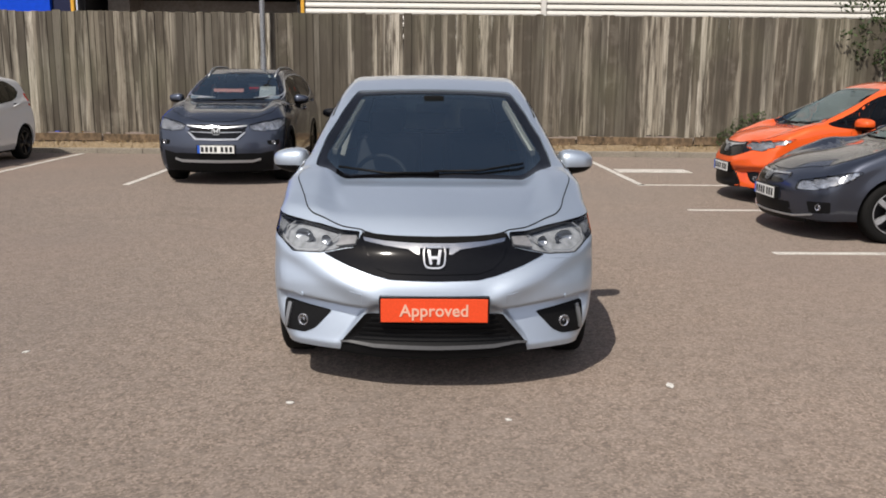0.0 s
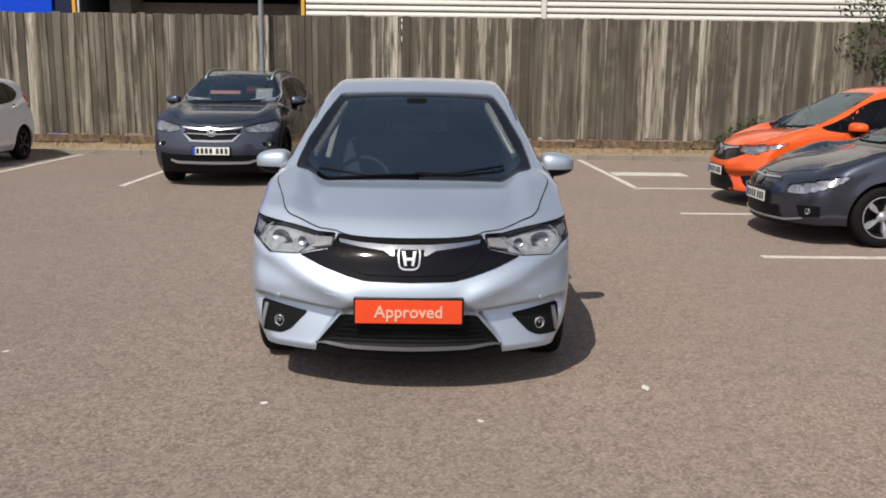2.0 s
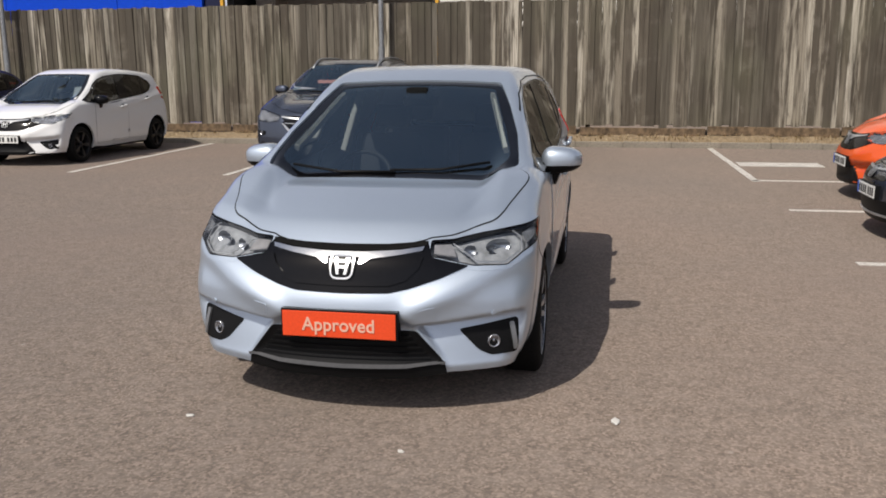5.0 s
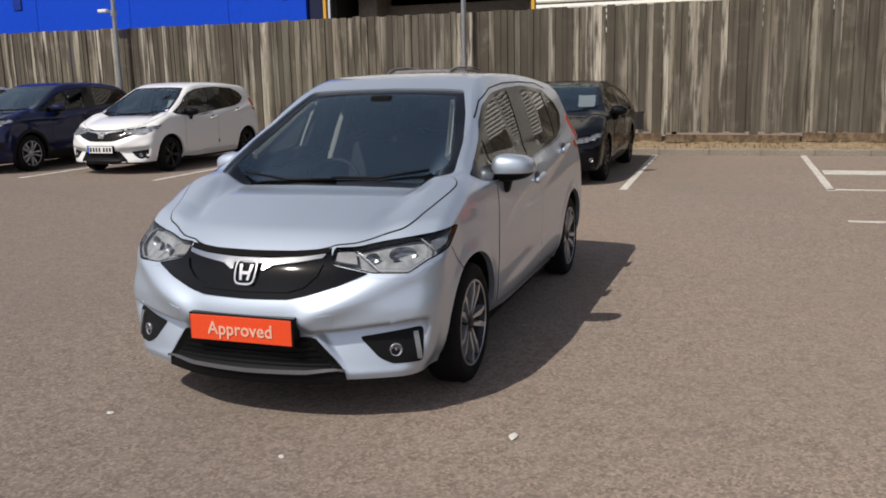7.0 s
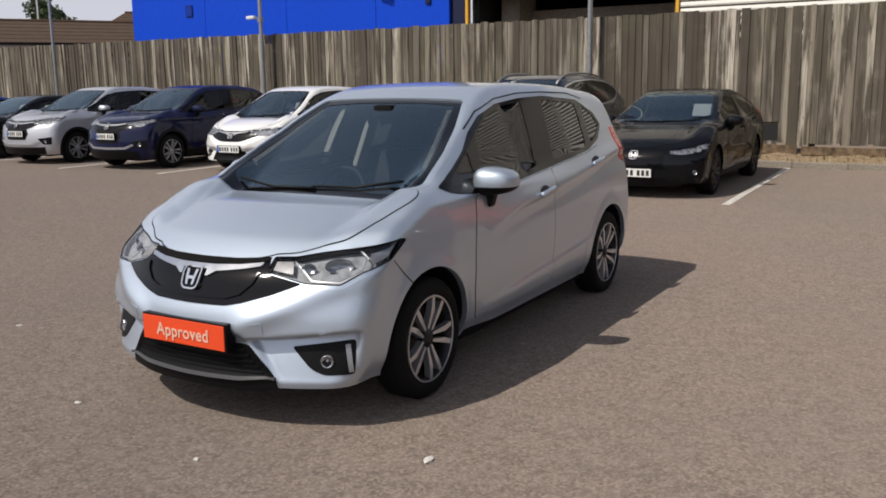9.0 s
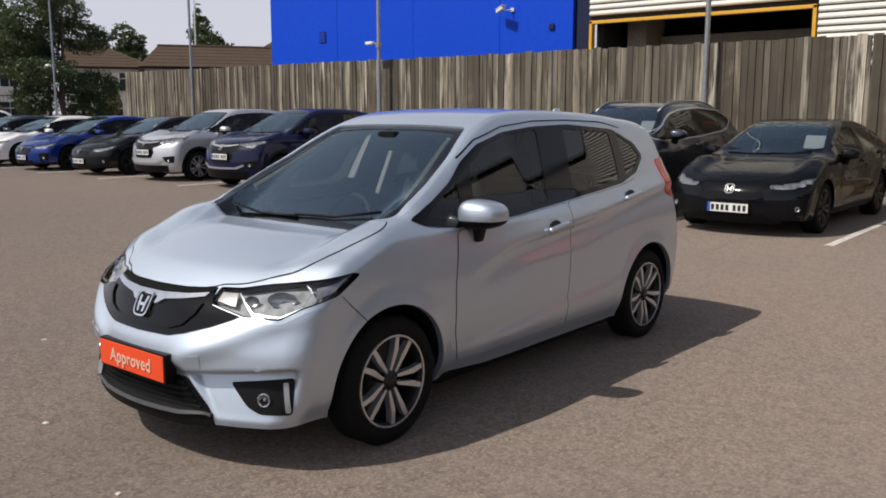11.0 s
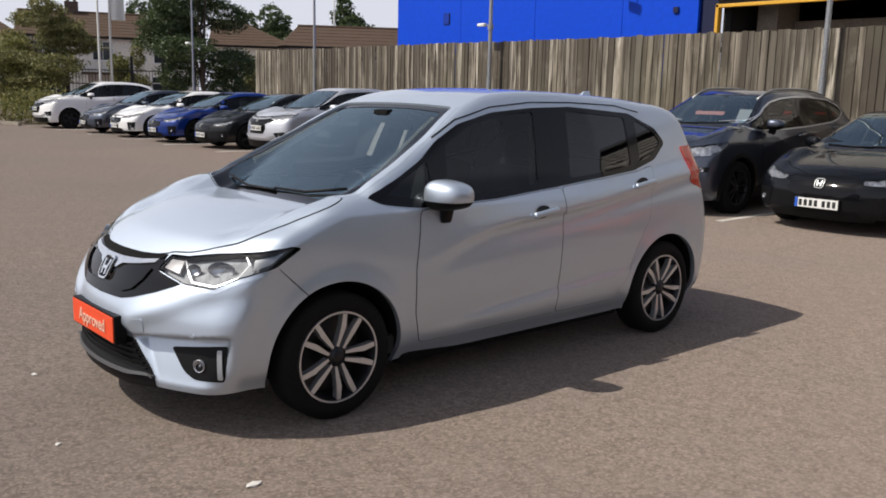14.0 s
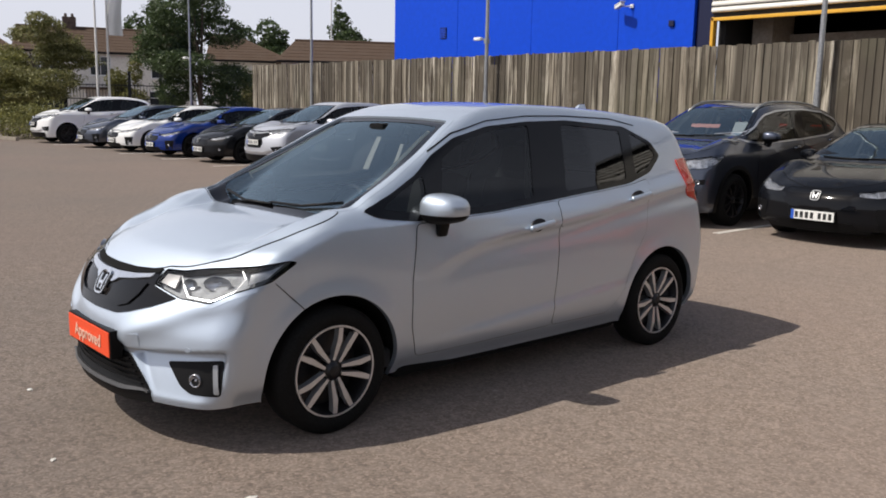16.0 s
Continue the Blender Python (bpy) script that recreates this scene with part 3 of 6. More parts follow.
def arch_lip(c, field, yw, flip):
    """The turned-in edge of a wheel arch and the dark well behind it."""
    ws, ra = c["wheel"], c["arch"]
    lip, n = [], 36
    low = math.asin(max(-0.9, (0.205 - ws) / ra))
    a = np.linspace(low, math.pi - low, n)
    start = np.stack([np.full(n, 1.4), yw + ra * np.cos(a), ws + ra * np.sin(a)], 1)
    start[:, 2] = np.maximum(start[:, 2], 0.14)
    hit = shoot(field, start, np.array((-1.0, 0, 0)), 1.0, 60)
    hit[:, 0] = np.where(np.isnan(hit[:, 0]), 0.8, hit[:, 0])
    s = -1 if flip else 1
    v1, f1, v2, f2 = [], [], [], []
    for i in range(n):
        x, y, z = hit[i]
        v1 += [(s * (x + 0.0005), y, z), (s * (x - 0.035), y, z)]
        v2 += [(s * (x - 0.03), y, z), (s * 0.45, y, z)]
    for i in range(n - 1):
        q = (2 * i, 2 * i + 1, 2 * i + 3, 2 * i + 2)
        f1.append(q), f2.append(q)
    v2 += [(s * 0.45, yw, ws)]
    f2 += [(2 * i + 1, 2 * i + 3, 2 * n) for i in range(n - 1)]
    return mesh_of("lip", v1, f1, True), mesh_of("well", v2, f2, True)


# ---- wheels ----
def wheel_meshes(r, rim_r, width, spokes, twin):
    """Tyre, rim, spoke and hub of a wheel that turns about x; its outer face looks to +x."""
    w = width / 2
    tyre = lathe([(rim_r - 0.005, w - 0.012), (rim_r + 0.012, w - 0.004), (rim_r + 0.35 * (r - rim_r), w + 0.006), (r - 0.03, w), (r - 0.010, w - 0.012), (r, w - 0.03), (r, -w + 0.03), (r - 0.012, -w + 0.01), (rim_r, -w + 0.01)], 56)
    rim = lathe([(rim_r + 0.002, w - 0.006), (rim_r - 0.008, w - 0.004), (rim_r - 0.014, w - 0.014), (rim_r - 0.022, w - 0.06), (rim_r - 0.03, -w * 0.3), (0.02, -w * 0.35)], 48)
    ring = lathe([(rim_r + 0.003, w - 0.008), (rim_r + 0.002, w - 0.001), (rim_r - 0.006, w - 0.001), (rim_r - 0.008, w - 0.010)], 56)
    sp = []
    for k in range(2 if twin else 1):
        bm = bmesh.new()
        off = (k - 0.5) * 2 if twin else 0
        r0, r1, r2 = 0.045, rim_r * 0.66, rim_r - 0.004
        a0, a1, a2 = off * 0.018, off * rim_r * 0.145, off * rim_r * 0.235
        h0, h1, h2 = 0.007, rim_r * (0.064 if twin else 0.13), rim_r * (0.054 if twin else 0.11)
        x0, x1, x2 = w - 0.020, w - 0.006, w - 0.006
        rows = []
        for rr, aa, hh, xx in ((r0, a0, h0, x0), (r1, a1, h1, x1), (r2, a2, h2, x2)):
            rows.append([bm.verts.new((xx, aa - hh, rr)), bm.verts.new((xx, aa + hh, rr)), bm.verts.new((xx - 0.035, aa + hh * 1.1, rr)), bm.verts.new((xx - 0.035, aa - hh * 1.1, rr))])
        for p, q in zip(rows, rows[1:]):
            for i in range(4):
                bm.faces.new((p[i], p[(i + 1) % 4], q[(i + 1) % 4], q[i]))
        bm.faces.new(rows[0]), bm.faces.new(rows[-1][::-1])
        bmesh.ops.recalc_face_normals(bm, faces=bm.faces)
        me = bpy.data.meshes.new("spoke")
        bm.to_mesh(me)
        bm.free()
        sp.append(me)
    hub = lathe([(0.054, w - 0.05), (0.050, w - 0.026), (0.034, w - 0.020), (0.030, w - 0.012), (0.025, w - 0.009), (0.0, w - 0.009)], 24)
    out = {k: mesh_of(k, *v, True) for k, v in (("tyre", tyre), ("rim", rim), ("ring", ring), ("hub", hub))}
    for k in out:
        out[k].set_sharp_from_angle(angle=radians(45))
    out["spokes"] = sp
    return out


def add_wheels(car, c, meshes, mats, spokes, near):
    y1, y2 = c["axles"]
    for s in (1, -1):
        for yw in (y1, y2):
            turn = pose(s * (c["track"] - c["tyre_w"] / 2), yw, c["wheel"], random.uniform(0, 70) if near == 0 else 49 if yw == y1 else 34, 0, 0 if s > 0 else 180)
            rim = part_mesh("wheel", meshes["rim"], mats["barrel"], car, "alloy wheel with black tyre", turn)
            part_mesh("tyre", meshes["tyre"], RUBBER, rim, "black rubber tyre")
            part_mesh("rim_edge", meshes["ring"], mats["spoke"], rim)
            part_mesh("hub_cap", meshes["hub"], mats["hub"], rim)
            for k in range(spokes):
                for me in meshes["spokes"]:
                    part_mesh("spoke", me, mats["spoke"], rim, "", pose(0, 0, 0, 360 * k / spokes, 0, 0))


# ---- cars ----
HATCH.update(
    height=1.56, track=0.862, tyre_w=0.185, tyre_r=0.303, rim_r=0.215, foot=0.212,
    dlo=[(1.003, 1.025), (1.06, 0.997), (1.14, 0.983), (1.29, 0.966), (1.83, 0.980), (2.31, 1.015), (3.01, 1.078), (3.24, 1.135), (3.39, 1.235), (3.325, 1.325), (3.09, 1.42), (2.57, 1.456), (2.25, 1.447), (1.945, 1.420), (1.685, 1.360), (1.51, 1.276), (1.37, 1.182), (1.187, 1.093)],
    gutter=[(1.505, 1.290), (1.687, 1.380), (1.953, 1.446), (2.26, 1.475), (2.572, 1.478), (2.978, 1.464), (3.20, 1.424)],
    glass=[("quarter_glass", [(1.11, 1.030), (1.29, 1.005), (1.415, 1.04), (1.415, 1.180)], 0), ("front_door_glass", [(1.50, 0.995), (2.17, 1.035), (2.26, 1.428), (2.02, 1.410), (1.75, 1.345), (1.565, 1.255)], 0), ("rear_door_glass", [(2.43, 1.055), (2.99, 1.105), (3.035, 1.395), (2.52, 1.432)], 1), ("rear_quarter_glass", [(3.09, 1.125), (3.21, 1.155), (3.345, 1.238), (3.285, 1.315), (3.13, 1.385)], 1)],
    doors=[("front_door", [(1.285, 0.953), (1.250, 0.67), (1.255, 0.45), (1.30, 0.285), (2.289, 0.300), (2.309, 0.6), (2.332, 1.008), (1.83, 0.972)]), ("rear_door", [(2.338, 1.010), (2.315, 0.6), (2.295, 0.300), (2.80, 0.300), (2.945, 0.42), (2.985, 0.55), (3.06, 0.67), (3.14, 0.78), (3.20, 1.10), (3.01, 1.066)])],
    handles=[(2.14, 0.888), (3.06, 0.998)],
    screen=[(0, 0.865), (0.28, 0.873), (0.48, 0.893), (0.60, 0.893), (0.66, 0.905), (0.695, 0.95), (0.708, 1.0), (0.672, 1.26), (0.603, 1.52), (0.513, 1.77), (0.26, 1.765), (0, 1.762)],
    screen_cut=[(0, 0.955), (0.42, 0.965), (0.58, 0.985), (0.635, 1.02), (0.648, 1.08), (0.600, 1.30), (0.482, 1.715), (0.26, 1.722), (0, 1.72)],
    bonnet=[(0, 0.125), (0.2, 0.142), (0.356, 0.212), (0.376, 0.230), (0.423, 0.248), (0.472, 0.270), (0.527, 0.313), (0.581, 0.358), (0.650, 0.402), (0.684, 0.46), (0.708, 0.56), (0.740, 0.66), (0.768, 0.745), (0.776, 0.80), (0.764, 0.85), (0.735, 0.895), (0.712, 0.912), (0.66, 0.896), (0.60, 0.884), (0.48, 0.884), (0.28, 0.864), (0, 0.856)],
    back=[(0, 1.05), (0.50, 1.06), (0.60, 1.16), (0.53, 1.38), (0, 1.40)],
    lamp=[(0.378, 0.722), (0.424, 0.777), (0.52, 0.779), (0.66, 0.800), (0.87, 0.822), (1.00, 0.842), (1.03, 0.834), (0.94, 0.762), (0.79, 0.720), (0.69, 0.676), (0.54, 0.680), (0.46, 0.702)],
    grille=[(0, 0.757), (0.2, 0.758), (0.372, 0.772), (0.40, 0.715), (0.565, 0.678), (0.44, 0.630), (0.31, 0.592), (0.22, 0.574), (0, 0.570)],
    intake=[(0, 0.405), (0.345, 0.405), (0.475, 0.250), (0.30, 0.240), (0, 0.238)],
    fog=[(0.470, 0.396), (0.755, 0.428), (0.740, 0.272), (0.60, 0.272), (0.545, 0.300)],
    tail=[(3.56, 1.20), (3.66, 1.20), (3.80, 1.12), (3.87, 0.97), (3.80, 0.92), (3.62, 0.985)],
    apron=[(0, 0.240), (0.30, 0.242), (0.470, 0.252), (0.478, 0.205), (0.30, 0.188), (0, 0.185)],
    mirror=(0.915, 1.42, 1.025), plate_z=(0.38, 0.495), badge_z=0.673, dash=(1.05, 1.55, 0.93),
)


def variant(base, **kw):
    c = dict(base)
    c.update(kw)
    return c


def slim(name, pts, r, mat, parent, n=8):
    """A bent bar swept through points, as one skin."""
    p = np.array(pts, float)
    t = np.gradient(p, axis=0)
    t /= np.linalg.norm(t, axis=1)[:, None]
    a = np.cross(t, (0.0, 0.0, 1.0))
    a /= np.linalg.norm(a, axis=1)[:, None]
    b = np.cross(a, t)
    turn = np.arange(n) * 2 * math.pi / n
    v = [q + r * (u * math.cos(w) + k * math.sin(w)) for q, u, k in zip(p, a, b) for w in turn]
    f = [(i * n + k, i * n + (k + 1) % n, (i + 1) * n + (k + 1) % n, (i + 1) * n + k) for i in range(len(p) - 1) for k in range(n)]
    f += [tuple(range(n))[::-1], tuple(range((len(p) - 1) * n, len(p) * n))]
    return part_mesh(name, mesh_of(name, v, f, True), mat, parent)


def seats(car, c, rich):
    y0, y1, z = c["dash"]
    w = c["track"]
    part("dashboard", box((-w + 0.12, y0, z - 0.35), (w - 0.12, y1, z), 0.05), TRIM, car, "dark grey dashboard", smooth=True)
    part("cabin_floor", box((-w + 0.06, y0, 0.24), (w - 0.06, c["length"] - 0.35, 0.34), 0.02), TRIM, car)
    for s in (-1, 1):
        for ys, hw in ((y1 + 0.55, 0.25), (y1 + 1.38, 0.29)):
            seat = part("seat", box((s * 0.36 - hw, ys - 0.25, 0.34), (s * 0.36 + hw, ys + 0.24, z - 0.36), 0.06), SEATCLOTH, car, "dark cloth car seat", smooth=True)
            lean = pose(s * 0.36, ys + 0.22, z - 0.42, -14, 0, 0)
            part("backrest", box((-hw + 0.02, -0.06, 0), (hw - 0.02, 0.07, 0.60), 0.05, lean), SEATCLOTH, seat, smooth=True)
            part("headrest", box((-0.13, -0.05, 0.64), (0.13, 0.05, 0.80), 0.04, lean), SEATCLOTH, seat, smooth=True)
    v, f = lathe([(0.185 + 0.015 * math.cos(a), 0.015 * math.sin(a)) for a in np.linspace(0, 2 * math.pi, 9)[:-1]], 28, "z", True)
    m = pose(-0.36, y1 + 0.12, z - 0.075, 66, 0, 0)
    part_mesh("steering_wheel", mesh_of("steering_wheel", v, f, True), TRIM, car, "dark steering wheel", m)
    bm = bar(bmesh.new(), (-0.17, -0.03, -0.01), (0.17, 0.03, 0.015), 0.01)
    bar(bm, (-0.03, -0.17, -0.01), (0.03, 0.0, 0.01), 0.005)
    part("steering_spoke", bm, TRIM, car, "", m)


def build_car(c, coat, m, label, plates="bars", near=0, wheels=("alloy", 5, True), category="car", privacy=True, rails=False, res=None, notice=False):
    """A parked car, nose towards -y, standing at m. near: 2 for the one close to the camera, 1 for plain sight, 0 far off."""
    f = make_field(c)
    car = new("car")
    car.matrix_basis = m
    tagged(car, label, category, "parked cars")
    step = (0.08, 0.06, 0.024)[near]
    sc, lampcut = both(c["screen_cut"]), grown(c["lamp"], 0.007 if near == 2 else -0.004)
    slack = (0.030, 0.024, 0.016)[near]
    wide_cut = grown(both(c["screen"]), 0.012) if near == 2 else grown(sc, slack)
    cuts = [("side", grown(g, slack)) for _, g, _ in c["glass"]] + [("top", wide_cut), ("rear", grown(c["back"], -0.03) + [(-0.02, c["back"][-1][1] - 0.03), (-0.02, c["back"][0][1] + 0.03)])]
    if near:
        cuts += [("corner", lampcut)]
    if near == 2:
        cuts += [("side", grown(rounded(d, 0.03), -0.05)) for _, d in c["doors"]]
        cuts += [("side", grown(c["dlo"], -0.012)), ("front", grown(both(c["grille"]), -0.022))]
    part_mesh("body", body_mesh(c, f, res or (0.055, 0.04, 0.013)[near], cuts), coat, car, "painted car body")
    under = bmesh.new()
    bar(under, (-c["track"] + 0.28, 0.30, 0.165), (c["track"] - 0.28, c["length"] - 0.30, 0.30), 0.03)
    bar(under, (-c["track"] + 0.06, c["axles"][0] + c["arch"] + 0.02, 0.175), (c["track"] - 0.06, c["axles"][1] - c["arch"] - 0.02, 0.30), 0.03)
    part("underbody", under, LINER, car, "black underbody")
    w = c["track"] - c["tyre_w"] - 0.02
    for s in (False, True):
        sg = -1 if s else 1
        for yw in c["axles"]:
            lip, well = arch_lip(c, f, yw, s)
            part_mesh("arch_lip", lip, MATBLACK if c.get("cladding") else coat, car)
            part_mesh("wheel_well", well, LINER, car)
        part_mesh("window_surround", patch(f, rounded(c["dlo"], 0.03), "side", 0.003, 0.03, 0.016 if near == 2 else step, [rounded(g, 0.025) for _, g, _ in c["glass"]], s), GLOSSBLACK, car, "gloss black window surround")
        if c.get("bright_trim"):
            part_mesh("window_trim", patch(f, rounded(grown(c["dlo"], 0.016), 0.03), "side", 0.005, 0.01, step, [rounded(grown(c["dlo"], -0.004), 0.03)], s), ALLOY, car, "bright trim round the side windows")
        for name, g, dark in c["glass"]:
            part_mesh(name, patch(f, rounded(grown(g, 0.006), 0.025), "side", -0.001, 0.0, step, (), s), PRIVACY if dark and privacy else SIDEGLASS, car, "dark tinted side window" if dark and privacy else "side window glass").visible_shadow = False
        for name, d in c["doors"]:
            d = rounded(d, 0.03)
            part_mesh("door_gap", patch(f, grown(d, 0.003), "side", 0.0015, 0.004, step, [grown(d, -0.02)], s), LINER, car)
            part_mesh(name, patch(f, d, "side", 0.003, 0.006, 0.013 if near == 2 else step, (), s), coat, car, "painted car door")
        for y, z in c["handles"]:
            x = shoot(f, np.array((1.4, y, z)), np.array((-1.0, 0, 0)))[0][0]
            part("door_handle", box((-0.016, -0.095, -0.018), (0.016, 0.095, 0.018), 0.0155, pose(sg * (x + 0.026), y, z, 8, 0, -2 * sg)), coat, car, "painted door handle", smooth=True)
            # Dark oval disc: the shade in the handle recess, put into colour.
            v, fc = lathe([(1.0, -0.004), (0.96, 0.003), (0.80, 0.0035), (0.0, 0.0015)], 22, "x")
            v = [(a * sg, 0.062 * b, 0.036 * h) for a, b, h in v]
            part_mesh("handle_cup", mesh_of("handle_cup", v, fc), DARKALLOY, car, "", pose(sg * (x + 0.003), y - 0.012, z + 0.002, 8, 0, 0))
        part_mesh("tail_lamp", patch(f, rounded(grown(c["tail"], 0.016 if near == 2 else 0.0), 0.02), "side", 0.006, 0.02, step, (), s), REDLAMP, car, "red tail lamp")
        # lamps in the corners of the nose
        lp = rounded(c["lamp"], 0.012)
        if near:
            part_mesh("headlamp", patch(f, lp, "corner", -0.036 if near == 2 else -0.012, 0.0, step, (), s), LAMPDARK if near == 2 else LAMPGREY, car, "clear headlamp")
            part_mesh("lamp_rim", patch(f, grown(lp, 0.0028), "corner", 0.0026, 0.040 if near == 2 else 0.022, step, [grown(lp, -0.0015)], s), GLOSSBLACK, car)
            if near == 2:
                part_mesh("lamp_frame", patch(f, grown(lp, 0.022), "corner", 0.0012, 0.02, 0.016, [grown(lp, 0.0025)], s), coat, car)
            part_mesh("lamp_cover", patch(f, grown(lp, -0.004), "corner", 0.001, 0.0, step, (), s), LAMPGLASS, car).visible_shadow = False
        else:
            part_mesh("headlamp", patch(f, lp, "corner", 0.004, 0.02, step, (), s), LAMPGREY, car, "clear headlamp")
        u0, u1 = min(p[0] for p in lp), max(p[0] for p in lp)
        if near == 2:
            o, e1, e2, d = (np.array(v, float) for v in VIEWS["corner"])
            for u, z, ru, rz, deep in ((0.700, 0.744, 0.066, 0.034, 0.024), (0.565, 0.732, 0.034, 0.026, 0.018)):
                p = shoot(f, o + u * e1 + z * e2, d)[0] + d * 0.019
                q = Vector((-d[0] * sg * 0.95, -d[1] * 1.25, 0.02)).to_track_quat("Z", "Y").to_matrix().to_4x4()
                prof = [(1.0, 0.0), (0.86, -0.35), (0.62, -0.70), (0.34, -0.92), (0.12, -1.0), (0.10, -0.55), (0.0, -0.50)]
                v, fc = lathe(prof, 22, "z")
                v = [(a * ru, b * rz, h * deep) for a, b, h in v]
                part_mesh("reflector", mesh_of("reflector", v, fc), REFLECT, car, "bright faceted lamp reflector", Matrix.Translation((p[0] * sg, p[1], p[2])) @ q)
            part_mesh("indicator", patch(f, [(0.405, 0.735), (0.428, 0.768), (0.50, 0.768), (0.49, 0.720)], "corner", -0.010, 0.02, step, (), s), AMBER, car, "pale turn signal")
            for strip in ([(0.503, 0.768), (0.511, 0.768), (0.572, 0.697), (0.690, 0.691), (0.790, 0.731), (0.791, 0.725), (0.692, 0.685), (0.567, 0.690)], [(0.800, 0.806), (0.807, 0.807), (0.833, 0.780), (0.796, 0.731), (0.790, 0.729), (0.825, 0.778)]):
                part_mesh("lamp_strip", patch(f, strip, "corner", -0.008, 0.006, 0.010, (), s), ALLOY, car, "bright lamp divider")
            part_mesh("lamp_brow", patch(f, [(0.76, 0.808), (0.87, 0.820), (1.00, 0.840), (0.94, 0.815), (0.87, 0.806)], "corner", -0.004, 0.02, step, (), s), GLOSSBLACK, car, "black upper lamp bezel")
            part_mesh("side_signal", patch(f, [(0.845, 0.798), (0.985, 0.828), (0.925, 0.778), (0.845, 0.756)], "corner", -0.012, 0.01, step, (), s), BEZEL, car)
        if c.get("fog"):
            part_mesh("fog_recess", patch(f, rounded(c["fog"], 0.02), "corner", 0.003, 0.02, step, (), s), MATBLACK, car, "black fog lamp surround")
            o, e1, e2, d = (np.array(v, float) for v in VIEWS["corner"])
            uu, vv = np.mean(c["fog"], 0)
            p = shoot(f, o + uu * e1 + vv * e2, d)[0]
            v, fc = lathe([(0.030, -0.004), (0.030, 0.008), (0.026, 0.009), (0.022, 0.001), (0.010, -0.003), (0.0, 0.004)], 20, "z")
            q = Vector((-d[0] * sg * 0.5, -d[1], 0)).to_track_quat("Z", "Y").to_matrix().to_4x4()
            part_mesh("fog_lamp", mesh_of("fog_lamp", v, fc, True), LAMPGREY, car, "round clear fog lamp", Matrix.Translation((p[0] * sg, p[1] - 0.004, p[2])) @ q)
            if near == 2:
                part_mesh("fog_trim", patch(f, rounded([(0.705, 0.405), (0.728, 0.408), (0.735, 0.285), (0.712, 0.285)], 0.006), "corner", 0.012, 0.014, 0.03, (), s), SATIN, car, "bright upright strip")
                part_mesh("parking_sensor", patch(f, [(0.60 + 0.013 * math.cos(a), 0.47 + 0.013 * math.sin(a)) for a in np.linspace(0, 6.28, 15)[:-1]], "corner", 0.003, 0.003, 0.02, (), s), coat, car)
        if near == 2:
            gt = c["gutter"]
            part_mesh("roof_gutter", patch(f, gt + [(a, b + 0.006) for a, b in gt[::-1]], "side", 0.0022, 0.004, step, (), s), LINER, car)
            part_mesh("pillar_trim", patch(f, [(0.460, 1.66), (0.485, 1.66), (0.555, 1.42), (0.620, 1.16), (0.590, 1.16), (0.526, 1.42)], "top", -0.05, 0.012, step, (), s), PALETRIM, car, "pale grey inner windscreen pillar")
        # mirrors
        mx, my, mz = c["mirror"]
        bm = bmesh.new()
        bmesh.ops.create_uvsphere(bm, u_segments=24, v_segments=16, radius=1)
        for v in bm.verts:
            x, y, z = (math.copysign(abs(q) ** 0.72, q) for q in v.co)
            y = min(y, 0.45)
            v.co = (mx * sg + 0.118 * sg * x, my + 0.100 * y + 0.022 * x, mz + 0.074 * z * (1 - 0.20 * x) + 0.002 * x)
        lower = bm.copy()
        bmesh.ops.bisect_plane(bm, geom=bm.verts[:] + bm.edges[:] + bm.faces[:], plane_co=(0, 0, mz - 0.026), plane_no=(0, 0, 1), clear_inner=True)
        bmesh.ops.bisect_plane(lower, geom=lower.verts[:] + lower.edges[:] + lower.faces[:], plane_co=(0, 0, mz - 0.027), plane_no=(0, 0, 1), clear_outer=True)
        mir = part("door_mirror", bm, c.get("mirror_coat") or coat, car, "painted door mirror housing", smooth=True)
        part("mirror_base", lower, MATBLACK, mir, smooth=True)
        if near == 2:
            part("mirror_signal", box((-0.05, -0.004, -0.004), (0.05, 0.004, 0.004), 0.003, pose(sg * (mx + 0.055), my + 0.012, mz - 0.016, 0, 0, 62 * sg)), GLOSSBLACK, mir, smooth=True)
        bm = bmesh.new()
        bmesh.ops.create_circle(bm, cap_ends=True, segments=20, radius=1)
        for v in bm.verts:
            x, y, _ = v.co
            v.co = (mx * sg + 0.085 * x, my + 0.042, mz + 0.052 * y + 0.004)
        part("mirror_glass", bm, MIRRORGLASS, mir)
        part("mirror_foot", box((-0.05, -0.028, -0.05), (0.04, 0.035, 0.04), 0.015, Matrix.Translation((sg * (mx - 0.055), my + 0.01, mz - 0.085)) @ pose(0, 0, 0, 0, 18 * sg, 0)), MATBLACK, mir, smooth=True)
        if rails:
            pts = []
            for k in range(13):
                u = k / 12
                y = c["rail"][0] + (c["rail"][1] - c["rail"][0]) * u
                p = shoot(f, np.array((sg * (0.53 + 0.05 * u * (1 - u)), y, 2.6)), np.array((0, 0, -1.0)))[0]
                pts.append(tuple(p + np.array((0, 0, 0.026 * min(1, 7 * u, 7 * (1 - u))))))
            slim("roof_rail", pts, 0.016, SATIN, car)
